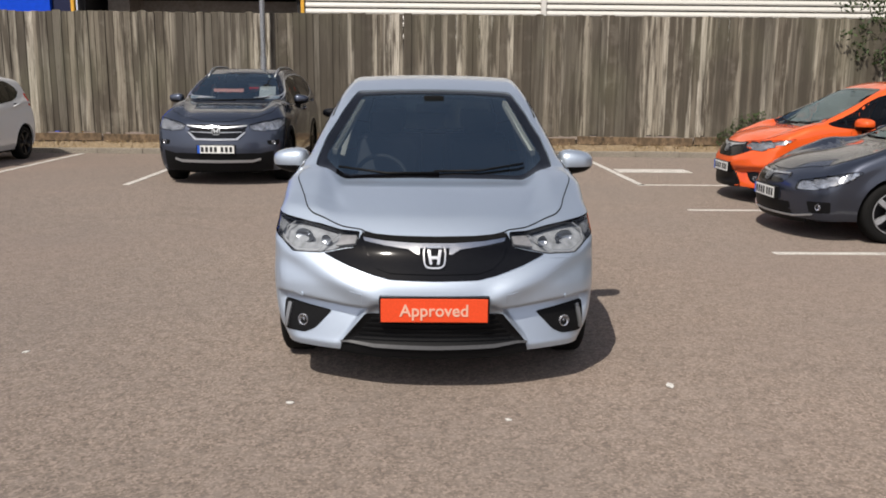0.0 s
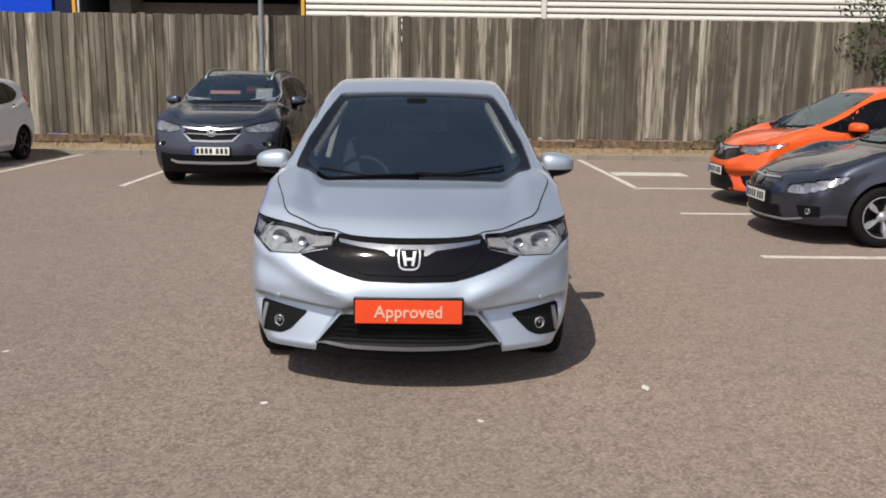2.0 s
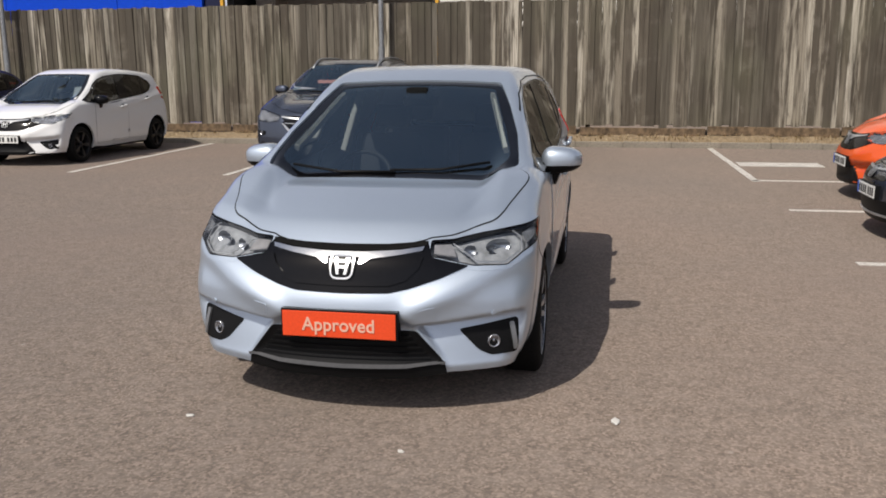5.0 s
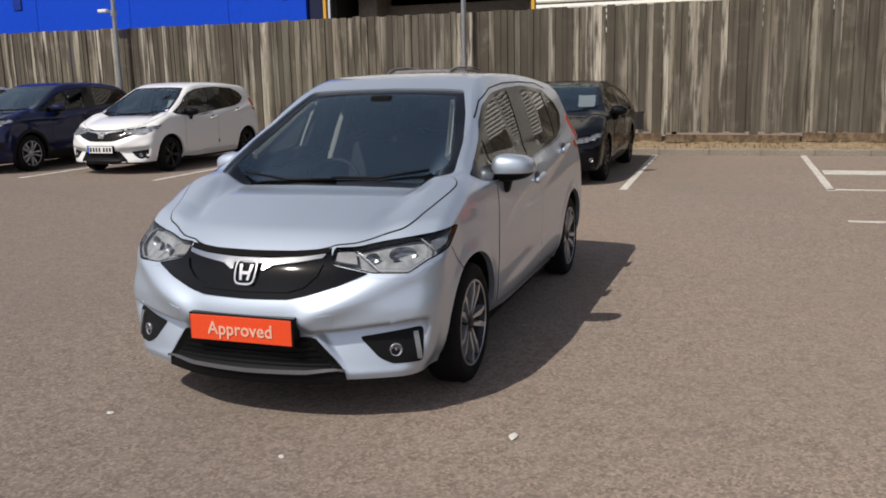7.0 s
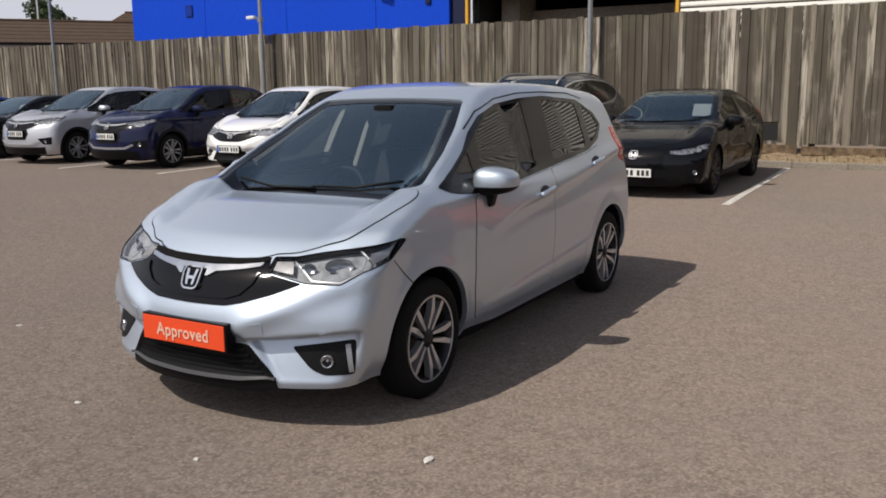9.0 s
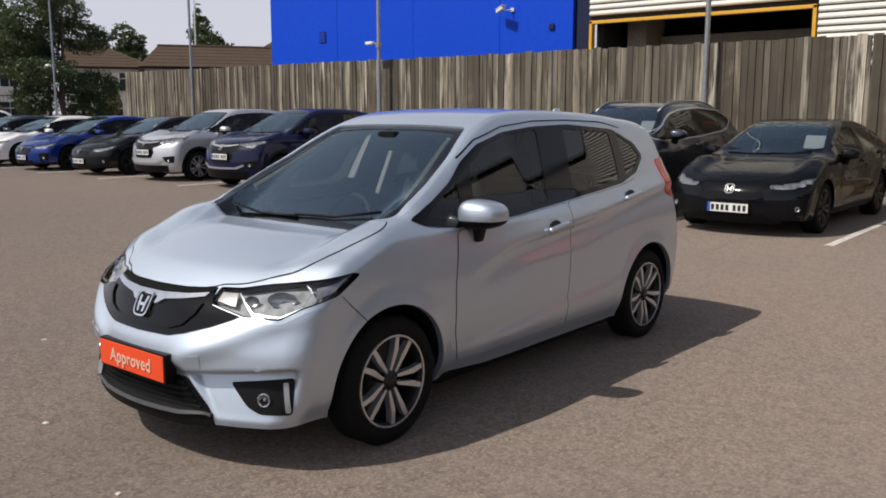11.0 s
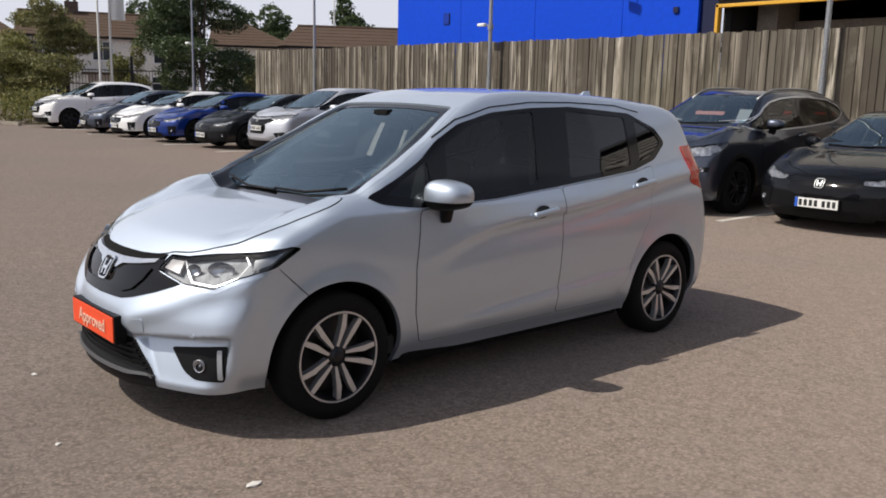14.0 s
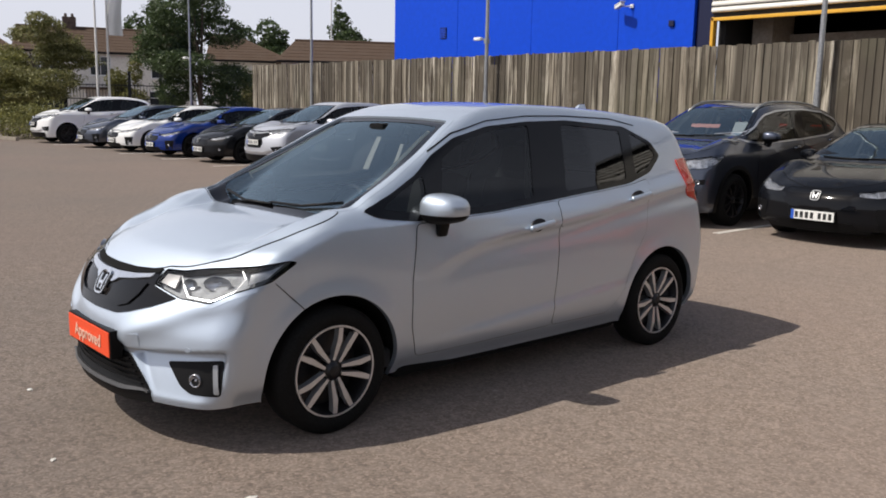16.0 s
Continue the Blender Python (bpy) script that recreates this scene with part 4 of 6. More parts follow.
    if c.get("cladding"):
        for s in (False, True):
            for yw in c["axles"]:
                a = np.linspace(radians(-20), radians(200), 24)
                ring = [(yw + (c["arch"] + 0.055) * math.cos(t), max(0.17, c["wheel"] + (c["arch"] + 0.055) * math.sin(t))) for t in a] + [(yw + (c["arch"] + 0.001) * math.cos(t), max(0.17, c["wheel"] + (c["arch"] + 0.001) * math.sin(t))) for t in a[::-1]]
                part_mesh("arch_cladding", patch(f, ring, "side", 0.008, 0.01, 0.08, (), s), MATBLACK, car, "black plastic arch cladding")
            y1, y2 = c["axles"]
            ra = c["arch"] + 0.05
            part_mesh("sill_cladding", patch(f, [(y1 + ra, 0.20), (y2 - ra, 0.20), (y2 - ra, 0.36), (y1 + ra, 0.36)], "side", 0.008, 0.01, 0.08, (), s), MATBLACK, car, "black plastic sill cladding")
    # screens
    sunk = -0.014 if near == 2 else 0.0                  # how far the glass lies below the pillars
    rim = rounded(both(c["screen"]), 0.03)
    if near == 2:
        part_mesh("screen_channel", patch(f, grown(rim, 0.036), "top", 0.0012, 0.034, 0.016, [grown(rim, -0.002)]), coat, car)
    part_mesh("windscreen_border", patch(f, rim, "top", 0.003 + sunk, 0.03, step, [rounded(sc, 0.03)]), FRIT, car, "black windscreen border and scuttle")
    part_mesh("windscreen", patch(f, rounded(grown(sc, 0.01), 0.03), "top", sunk, 0.0, step), SCREEN, car, "windscreen glass").visible_shadow = False
    bk = both(c["back"])
    part_mesh("rear_window_border", patch(f, rounded(bk, 0.03), "rear", 0.003, 0.02, step, [rounded(grown(bk, -0.04), 0.03)]), GLOSSBLACK, car)
    part_mesh("rear_window", patch(f, rounded(grown(bk, -0.03), 0.03), "rear", 0.0, 0.0, step), PRIVACY, car, "dark rear window").visible_shadow = False
    bn = rounded(both(c["bonnet"]), 0.03)
    part_mesh("bonnet_gap", patch(f, grown(bn, 0.006), "top", 0.0015, 0.004, step, [grown(bn, -0.02)]), LINER, car)
    part_mesh("bonnet", patch(f, bn, "top", 0.003, 0.008, 0.016 if near == 2 else step), coat, car, "painted bonnet")
    # nose
    part_mesh("grille", patch(f, rounded(both(c["grille"]), 0.012), "front", 0.004, 0.024, 0.016 if near == 2 else step), GLOSSBLACK, car, "gloss black grille")
    part_mesh("lower_grille", patch(f, rounded(both(c["intake"]), 0.012), "front", 0.004, 0.02, step), MATBLACK, car, "matt black lower air intake")
    if c.get("apron"):
        part_mesh("bumper_apron", patch(f, both(c["apron"]), "front", 0.003, 0.02, step), MATBLACK, car, "black bumper apron")
    if near == 2:
        part_mesh("bumper_lip", patch(f, both([(0, 0.247), (0.30, 0.250), (0.468, 0.262), (0.470, 0.252), (0.30, 0.238), (0, 0.235)]), "front", 0.020, 0.02, step), GREYLIP, car, "grey bumper lip")
        for k in range(5):
            z = 0.272 + 0.026 * k
            xm = 0.345 + (0.405 - z) * 0.8 - 0.05
            part_mesh("grille_slat", patch(f, both([(0, z), (xm, z), (xm, z + 0.008), (0, z + 0.008)]), "front", 0.014, 0.012, step), MATBLACK, car)
        part_mesh("grille_frame", patch(f, both([(0, 0.598), (0.22, 0.602), (0.29, 0.622), (0.345, 0.672), (0.362, 0.715), (0.350, 0.715), (0.330, 0.680), (0.280, 0.638), (0.21, 0.618), (0, 0.614)]), "front", 0.013, 0.012, 0.016), GLOSSBLACK, car, "gloss black inner grille frame")
        part_mesh("grille_slot", patch(f, both([(0, 0.738), (0.2, 0.741), (0.366, 0.758), (0.372, 0.774), (0.2, 0.765), (0, 0.763)]), "front", 0.008, 0.01, step), LINER, car)
    for half in c.get("skid", ()):
        part_mesh("skid_bar", patch(f, both(half), "front", 0.016, 0.018, step), ALLOY, car, "bright bumper bar")
    for half in c.get("chrome", ()):
        if half[0][0] > 0:
            for s in (False, True):
                part_mesh("chrome_bar", patch(f, half, "front", 0.014, 0.014, step, (), s), ALLOY, car)
            continue
        part_mesh("chrome_bar", patch(f, both(half), "front", 0.014, 0.014, step), CHROME if near == 2 else ALLOY, car, "chrome grille bar")
    bz = c["badge_z"]
    bright = CHROME if near == 2 else SATIN
    ring = rounded([(-0.052, bz - 0.050), (0.052, bz - 0.050), (0.060, bz + 0.052), (-0.060, bz + 0.052)], 0.035)
    part_mesh("badge_plate", patch(f, ring, "front", 0.012, 0.012, 0.03), GLOSSBLACK, car)
    part_mesh("badge", patch(f, ring, "front", 0.022, 0.012, 0.03, [grown(ring, -0.0075)]), bright, car, "chrome emblem ring")
    part_mesh("badge_bar", patch(f, [(-0.022, bz - 0.006), (0.022, bz - 0.006), (0.024, bz + 0.006), (-0.024, bz + 0.006)], "front", 0.022, 0.012, 0.03), bright, car)
    for s in (False, True):
        part_mesh("badge_bar", patch(f, [(0.011, bz - 0.030), (0.024, bz - 0.030), (0.036, bz + 0.032), (0.020, bz + 0.032)], "front", 0.022, 0.012, 0.03, (), s), bright, car)
    # the plate, flat and upright on the nose
    z0, z1 = c["plate_z"]
    zc = (z0 + z1) / 2
    hz = shoot(f, np.array(((0.0, -0.8, z0), (0.0, -0.8, z1), (0.26, -0.8, zc))), np.array((0, 1.0, 0)))
    py = float(min(hz[0][1], hz[1][1])) - 0.012
    tilt = pose(0, py, zc, 0, 0, 0)
    back = part("plate_holder", box((-0.274, -0.006, z0 - zc - 0.008), (0.274, 0.05, z1 - zc + 0.008), 0.004), MATBLACK, car, "black plate surround", tilt)
    if plates == "approved":
        part("plate", box((-0.265, -0.012, z0 - zc), (0.265, -0.006, z1 - zc), 0.002), PLATEORANGE, car, "orange-red dealer plate reading Approved", tilt)
        cu = bpy.data.curves.new("word", "FONT")
        cu.body, cu.size, cu.align_x, cu.align_y, cu.extrude, cu.space_character = "Approved", 0.083, "CENTER", "CENTER", 0.001, 1.02
        cu.offset = 0.0012
        tmp = new("word", cu)
        bpy.context.view_layer.update()
        me = bpy.data.meshes.new_from_object(tmp.evaluated_get(bpy.context.evaluated_depsgraph_get()))
        bpy.data.objects.remove(tmp)
        part_mesh("lettering", me, LETTER, car, "pale lettering", pose(0, py - 0.0145, zc - 0.002, 90, 0, 0))
    else:
        part("plate", box((-0.258, -0.012, z0 - zc), (0.258, -0.006, z1 - zc), 0.002), PLATEWHITE, car, "white number plate", tilt)
        part("plate_strip", box((-0.258, -0.0145, z0 - zc), (-0.222, -0.0118, z1 - zc)), PLATEBLUE, car, "", tilt)
        for k in range(7):
            x = -0.19 + 0.062 * k + (0.03 if k > 3 else 0)
            part("plate_bar", box((x - 0.019, -0.0145, -0.036), (x + 0.019, -0.0118, 0.036)), INK, car, "", tilt)
    seats(car, c, near == 2)
    for s in (-1, 1):
        part("inner_pillar", box((-0.02, -0.055, 0), (0.02, 0.055, 0.43), 0.01), PALETRIM if near == 2 else TRIM, car, "pale inner door pillar", pose(s * (c["track"] - 0.185), (c["glass"][1][1][1][0] + c["glass"][2][1][0][0]) / 2, c["dash"][2] + 0.04, -12, -15 * s, 0))
    top = shoot(f, np.array((0, c["screen_cut"][-1][1] - 0.02, 2.5)), np.array((0, 0, -1.0)))[0]
    bm = box((-0.07, -0.03, -0.09), (0.07, 0.12, -0.012), 0.02)
    bar(bm, (-0.12, 0.10, -0.13), (0.12, 0.13, -0.07), 0.012)
    part("inner_mirror", bm, LINER, car, "", pose(top[0], top[1] - 0.02, top[2], 0, 0, 0))
    if notice:
        part("notice", box((-0.13, 0, -0.10), (0.13, 0.004, 0.10)), PAPER, car, "printed paper notice behind the glass", pose(0.42, c["dash"][1] + 0.02, c["dash"][2] + 0.22, -30, 0, 0))
        if notice == "band":
            part("notice_band", box((-0.24, 0, -0.03), (0.24, 0.004, 0.03)), NOTICE, car, "", pose(-0.22, c["dash"][1] + 0.1, c["dash"][2] + 0.24, -30, 0, 0))
    if near == 2:
        fy = c["length"] - 0.56
        fz = shoot(f, np.array((0, fy, 2.5)), np.array((0, 0, -1.0)))[0][2]
        bm = bmesh.new()
        a = [bm.verts.new(p) for p in ((-0.03, -0.07, -0.01), (0.03, -0.07, -0.01), (0.03, 0.08, -0.01), (-0.03, 0.08, -0.01))]
        b = [bm.verts.new(p) for p in ((-0.006, 0.02, 0.055), (0.006, 0.02, 0.055), (0.005, 0.075, 0.06), (-0.005, 0.075, 0.06))]
        bm.faces.new(a[::-1]), bm.faces.new(b)
        for i in range(4):
            bm.faces.new((a[i], a[(i + 1) % 4], b[(i + 1) % 4], b[i]))
        part("aerial_fin", bm, coat, car, "silver shark-fin aerial", pose(0, fy, fz, 0, 0, 0))
        for s in (False, True):
            part_mesh("bumper_gap", patch(f, [(0.497, 0.752), (0.500, 0.753), (0.575, 0.684), (0.640, 0.620), (0.637, 0.617), (0.572, 0.681)], "side", 0.0015, 0.004, 0.02, (), s), LINER, car)
            part_mesh("washer_cover", patch(f, rounded([(0.36, 0.505), (0.43, 0.515), (0.43, 0.455), (0.365, 0.450)], 0.01), "front", 0.0025, 0.004, 0.02, (), s), coat, car)
    # wipers
    if near:
        for pts in (((-0.57, 0.135), (-0.28, 0.085), (0.03, 0.080)), ((0.0, 0.095), (0.28, 0.115), (0.54, 0.195))):
            way = [shoot(f, np.array((x, c["screen"][0][1] + y, 2.5)), np.array((0, 0, -1.0)))[0] + np.array((0, 0, 0.012 + sunk)) for x, y in pts]
            tagged(slim("wiper", way, 0.0075, MATBLACK, car), "black wiper blade")
    # wheels
    kind, n, twin = wheels
    mt = {"alloy": dict(barrel=DARKALLOY, spoke=ALLOY, hub=DARKALLOY), "black": dict(barrel=DARKALLOY, spoke=DARKALLOY, hub=DARKALLOY), "silver": dict(barrel=DARKALLOY, spoke=SILVERWHEEL, hub=SILVERWHEEL)}[kind]
    add_wheels(car, c, wheel_meshes(c["tyre_r"], c["rim_r"], c["tyre_w"], n, twin), mt, n, near)
    return car, f


HATCH["chrome"] = [[(0, 0.733), (0.09, 0.733), (0.25, 0.740), (0.360, 0.752), (0.352, 0.737), (0.25, 0.722), (0.13, 0.709), (0.088, 0.688), (0.074, 0.688), (0.074, 0.714), (0, 0.714)]]


def derive(base, ax, fy, fz, front_z, sc, bonnet_k, wx, **kw):
    """A car of another shape: side outlines mapped by fy = (from, to, scale) and fz, the nose's by front_z, the screen's by sc, widths by wx."""
    c = dict(base)
    sy = lambda y: fy[1] + (y - fy[0]) * fy[2]
    sz = lambda z: fz[1] + (z - fz[0]) * fz[2]
    side = lambda p: [(sy(a), sz(b)) for a, b in p]
    nose = lambda p: [(a * wx, b + front_z) for a, b in p]
    scr = lambda p: [(a * wx, sc[0] + (b - 0.845) * sc[1]) for a, b in p]
    c.update(
        axles=ax, dlo=side(base["dlo"]), glass=[(n, side(g), d) for n, g, d in base["glass"]], doors=[(n, side(g)) for n, g in base["doors"]],
        handles=side(base["handles"]), tail=side(base["tail"]), lamp=nose(base["lamp"]), grille=nose(base["grille"]), chrome=[nose(h) for h in base["chrome"]],
        fog=nose(base["fog"]), intake=nose(base["intake"]), badge_z=base["badge_z"] + front_z, screen=scr(base["screen"]), screen_cut=scr(base["screen_cut"]),
        bonnet=[(a * wx, 0.125 + (b - 0.125) * bonnet_k) for a, b in base["bonnet"]],
        back=[(a * wx, sz(b)) for a, b in base["back"]], dash=(sc[0] + 0.2, sc[0] + 0.68, sz(0.93)),
        crease=[(sy(a), sz(b)) for a, b in base["crease"]],
    )
    for k in ("scoop", "fold", "taper"):
        c.pop(k, None)
    c.update(kw)
    return c


CROSSOVER = derive(
    HATCH, (0.85, 3.46), (1.13, 1.27, 1.09), (0.962, 1.055, 0.92), 0.15, (1.02, 1.02), 1.18, 1.03,
    length=4.29, height=1.61, wheel=0.33, tyre_r=0.33, rim_r=0.225, arch=0.385, tyre_w=0.215, track=0.885, edge=0.08, nose=0.12, cladding=True,
    top=[(-0.3, 0.80), (0.1, 0.91), (0.4, 0.99), (0.8, 1.04), (1.05, 1.07), (1.15, 1.11), (1.6, 1.36), (2.0, 1.54), (2.3, 1.60), (2.8, 1.605), (3.4, 1.565), (3.8, 1.48), (4.0, 1.35), (4.4, 1.0)],
    front=[(0.15, 0.10), (0.3, 0.03), (0.5, 0.0), (0.7, 0.02), (0.85, 0.07), (0.95, 0.15), (1.1, 0.3), (1.6, 0.3)],
    rear=[(0.15, 4.18), (0.35, 4.27), (0.7, 4.29), (1.0, 4.22), (1.2, 4.12), (1.45, 3.98), (1.6, 3.9)],
    wide=[(0.15, 0.81), (0.3, 0.86), (0.55, 0.89), (0.75, 0.893), (0.95, 0.885), (1.08, 0.855), (1.3, 0.76), (1.5, 0.66), (1.65, 0.57)],
    mirror=(0.945, 1.56, 1.13), plate_z=(0.59, 0.70),
    chrome=[[(0, 0.862), (0.25, 0.870), (0.42, 0.890), (0.42, 0.868), (0.25, 0.845), (0, 0.832)]], intake=[(0, 0.78), (0.30, 0.78), (0.36, 0.64), (0.29, 0.52), (0, 0.515)], apron=[(0, 0.36), (0.70, 0.37), (0.68, 0.22), (0, 0.20)],
    skid=[[(0, 0.435), (0.42, 0.44), (0.60, 0.50), (0.62, 0.475), (0.46, 0.405), (0, 0.395)]],
)
UTILITY = derive(
    HATCH, (0.93, 3.55), (1.13, 1.34, 1.19), (0.962, 1.115, 0.95), 0.135, (1.12, 1.0), 1.3, 1.07,
    length=4.6, height=1.69, wheel=0.355, tyre_r=0.355, rim_r=0.235, arch=0.415, tyre_w=0.225, track=0.905, edge=0.09, nose=0.12, cladding=True, bright_trim=True, rail=(1.9, 4.0),
    top=[(-0.3, 0.80), (0.1, 0.915), (0.45, 1.04), (0.9, 1.105), (1.12, 1.14), (1.22, 1.18), (1.7, 1.45), (2.05, 1.61), (2.4, 1.675), (3.0, 1.685), (3.6, 1.655), (4.1, 1.56), (4.3, 1.42), (4.7, 1.0)],
    front=[(0.15, 0.10), (0.3, 0.03), (0.5, 0.0), (0.7, 0.02), (0.9, 0.08), (1.0, 0.16), (1.15, 0.3), (1.7, 0.3)],
    rear=[(0.15, 4.48), (0.35, 4.57), (0.7, 4.6), (1.0, 4.54), (1.3, 4.42), (1.55, 4.26), (1.7, 4.2)],
    wide=[(0.15, 0.83), (0.3, 0.88), (0.55, 0.91), (0.8, 0.915), (1.0, 0.905), (1.13, 0.88), (1.35, 0.79), (1.55, 0.69), (1.7, 0.60)],
    mirror=(0.985, 1.66, 1.20), plate_z=(0.47, 0.58), badge_z=0.775,
    grille=[(0, 0.862), (0.30, 0.868), (0.43, 0.862), (0.40, 0.74), (0.31, 0.655), (0, 0.645)],
    chrome=[
        [(0, 0.838), (0.12, 0.832), (0.30, 0.846), (0.425, 0.858), (0.42, 0.842), (0.30, 0.828), (0.12, 0.814), (0, 0.818)],
        [(0, 0.672), (0.28, 0.677), (0.385, 0.765), (0.412, 0.765), (0.302, 0.654), (0, 0.646)],
        [(0.06, 0.762), (0.36, 0.770), (0.36, 0.762), (0.06, 0.752)],
    ],
    lamp=[(0.40, 0.80), (0.42, 0.865), (0.6, 0.905), (0.85, 0.945), (1.05, 0.975), (1.08, 0.955), (0.98, 0.87), (0.8, 0.80), (0.6, 0.775)],
    fog=[(0.60, 0.645), (0.80, 0.655), (0.78, 0.585), (0.62, 0.585)], intake=[(0, 0.46), (0.55, 0.47), (0.60, 0.37), (0, 0.365)], apron=[(0, 0.455), (0.60, 0.465), (0.78, 0.50), (0.76, 0.22), (0, 0.20)],
    skid=[[(0, 0.372), (0.50, 0.375), (0.60, 0.40), (0.61, 0.375), (0.50, 0.340), (0, 0.335)]],
)
LOWHATCH = derive(
    HATCH, (0.90, 3.60), (1.13, 1.42, 1.09), (0.962, 0.925, 0.80), -0.095, (1.20, 1.16), 1.38, 1.04,
    length=4.52, height=1.44, wheel=0.325, tyre_r=0.325, rim_r=0.23, arch=0.37, tyre_w=0.225, track=0.89, edge=0.08, nose=0.11,
    top=[(-0.3, 0.62), (0.1, 0.685), (0.4, 0.78), (0.9, 0.875), (1.22, 0.93), (1.33, 0.975), (1.8, 1.20), (2.2, 1.36), (2.5, 1.42), (2.9, 1.43), (3.4, 1.38), (3.9, 1.26), (4.25, 1.12), (4.45, 1.05), (4.8, 0.95)],
    front=[(0.15, 0.05), (0.3, 0.0), (0.45, 0.0), (0.58, 0.03), (0.66, 0.09), (0.8, 0.25), (1.5, 0.3)],
    rear=[(0.15, 4.42), (0.3, 4.5), (0.6, 4.52), (0.9, 4.48), (1.0, 4.45), (1.1, 4.38), (1.5, 4.2)],
    wide=[(0.15, 0.82), (0.3, 0.87), (0.5, 0.897), (0.7, 0.90), (0.85, 0.885), (0.95, 0.85), (1.2, 0.735), (1.4, 0.62), (1.5, 0.56)],
    back=[(0, 1.10), (0.50, 1.11), (0.55, 1.16), (0.48, 1.28), (0, 1.29)], mirror=(0.95, 1.72, 0.98), plate_z=(0.295, 0.405),
    lamp=[(0.40, 0.60), (0.42, 0.645), (0.62, 0.67), (0.85, 0.715), (1.02, 0.755), (1.05, 0.745), (0.93, 0.665), (0.72, 0.605), (0.52, 0.585)],
    grille=[(0, 0.655), (0.36, 0.665), (0.45, 0.62), (0.40, 0.50), (0.30, 0.44), (0, 0.43)], chrome=[],
    intake=[(0, 0.285), (0.44, 0.285), (0.50, 0.20), (0, 0.19)], fog=[(0.56, 0.47), (0.84, 0.48), (0.80, 0.25), (0.60, 0.23)], apron=[(0, 0.20), (0.62, 0.21), (0.60, 0.17), (0, 0.165)], badge_z=0.575,
)
FASTBACK = derive(
    LOWHATCH, (0.92, 3.47), (1.42, 1.36, 1.0), (0.925, 0.93, 1.0), -0.03, (1.14, 1.0), 1.0, 0.96,
    length=4.39, height=1.43, wheel=0.30, tyre_r=0.30, rim_r=0.20, arch=0.345, tyre_w=0.185, track=0.845,
    top=[(-0.3, 0.60), (0.1, 0.665), (0.4, 0.77), (0.9, 0.87), (1.15, 0.92), (1.27, 0.965), (1.75, 1.20), (2.15, 1.36), (2.5, 1.42), (2.9, 1.425), (3.4, 1.37), (3.9, 1.27), (4.15, 1.16), (4.3, 1.06), (4.7, 0.95)],
    rear=[(0.15, 4.3), (0.3, 4.37), (0.6, 4.39), (0.9, 4.36), (1.0, 4.33), (1.1, 4.28), (1.5, 4.1)],
    wide=[(0.15, 0.78), (0.3, 0.82), (0.5, 0.847), (0.7, 0.85), (0.85, 0.835), (0.95, 0.80), (1.2, 0.70), (1.4, 0.60), (1.5, 0.54)],
    back=[(0, 1.10), (0.46, 1.11), (0.50, 1.16), (0.44, 1.28), (0, 1.29)], mirror=(0.90, 1.66, 0.985), plate_z=(0.37, 0.48), badge_z=0.585,
    lamp=[(0.42, 0.50), (0.44, 0.575), (0.62, 0.615), (0.85, 0.665), (0.99, 0.70), (1.02, 0.685), (0.92, 0.60), (0.75, 0.53), (0.56, 0.49)],
    grille=[(0, 0.625), (0.33, 0.635), (0.37, 0.60), (0.30, 0.53), (0, 0.525)], chrome=[[(0, 0.618), (0.32, 0.628), (0.34, 0.615), (0, 0.602)]],
    skid=[[(0, 0.232), (0.50, 0.240), (0.70, 0.275), (0.70, 0.262), (0.50, 0.226), (0, 0.218)]], intake=[(0, 0.36), (0.44, 0.36), (0.48, 0.24), (0, 0.235)], fog=[(0.56, 0.39), (0.80, 0.40), (0.80, 0.29), (0.60, 0.28)], screen=[(a * 0.96, b - 0.06) for a, b in LOWHATCH["screen"]], screen_cut=[(a * 0.96, b - 0.06) for a, b in LOWHATCH["screen_cut"]],
)


# ---- the parked cars ----
build_car(HATCH, SILVER, pose(-0.004, 3.968, 0) @ Matrix.Diagonal((0.968, 1, 1, 1)), "silver five-door hatchback with an orange-red dealer plate", "approved", 2)
HATCH_SPORT = variant(HATCH, mirror_coat=GLOSSBLACK)
build_car(LOWHATCH, BLACK, pose(-0.70, 12.56, 0), "black low hatchback parked nose out", "bars", 1, ("black", 5, True), notice=True)
build_car(UTILITY, GREYPAINT, pose(-3.05, 12.36, 0), "grey sport utility car with roof rails and a paper notice", "bars", 1, ("black", 5, True), rails=True, notice="band")
build_car(HATCH_SPORT, WHITE, pose(-8.42, 13.05, 0), "white five-door hatchback with black mirrors and wheels", "bars", 1, ("black", 5, False), notice=True)
build_car(CROSSOVER, NAVY, pose(-11.20, 12.62, 0), "navy blue crossover car on alloy wheels", "bars", 1, ("silver", 5, True))
build_car(CROSSOVER, MISTSILVER, pose(-14.15, 12.72, 0), "silver-grey crossover car with black cladding", "bars", 1, ("silver", 5, True))
build_car(LOWHATCH, DARKGREY, pose(-17.0, 12.72, 0), "charcoal low hatchback in the far row", "bars", 1, ("black", 5, False), notice=True)
build_car(LOWHATCH, ROYAL, pose(-19.85, 12.66, 0), "bright blue low hatchback in the far row", "bars", 1, ("black", 5, False), notice=True)
build_car(LOWHATCH, WHITE, pose(-22.63, 12.64, 0), "white low hatchback in the far row", "bars", 1, ("black", 5, False), notice=True)
build_car(LOWHATCH, GREYPAINT, pose(-25.25, 12.62, 0), "mid-grey low hatchback in the far row", "bars", 1, ("black", 5, False), notice=True)
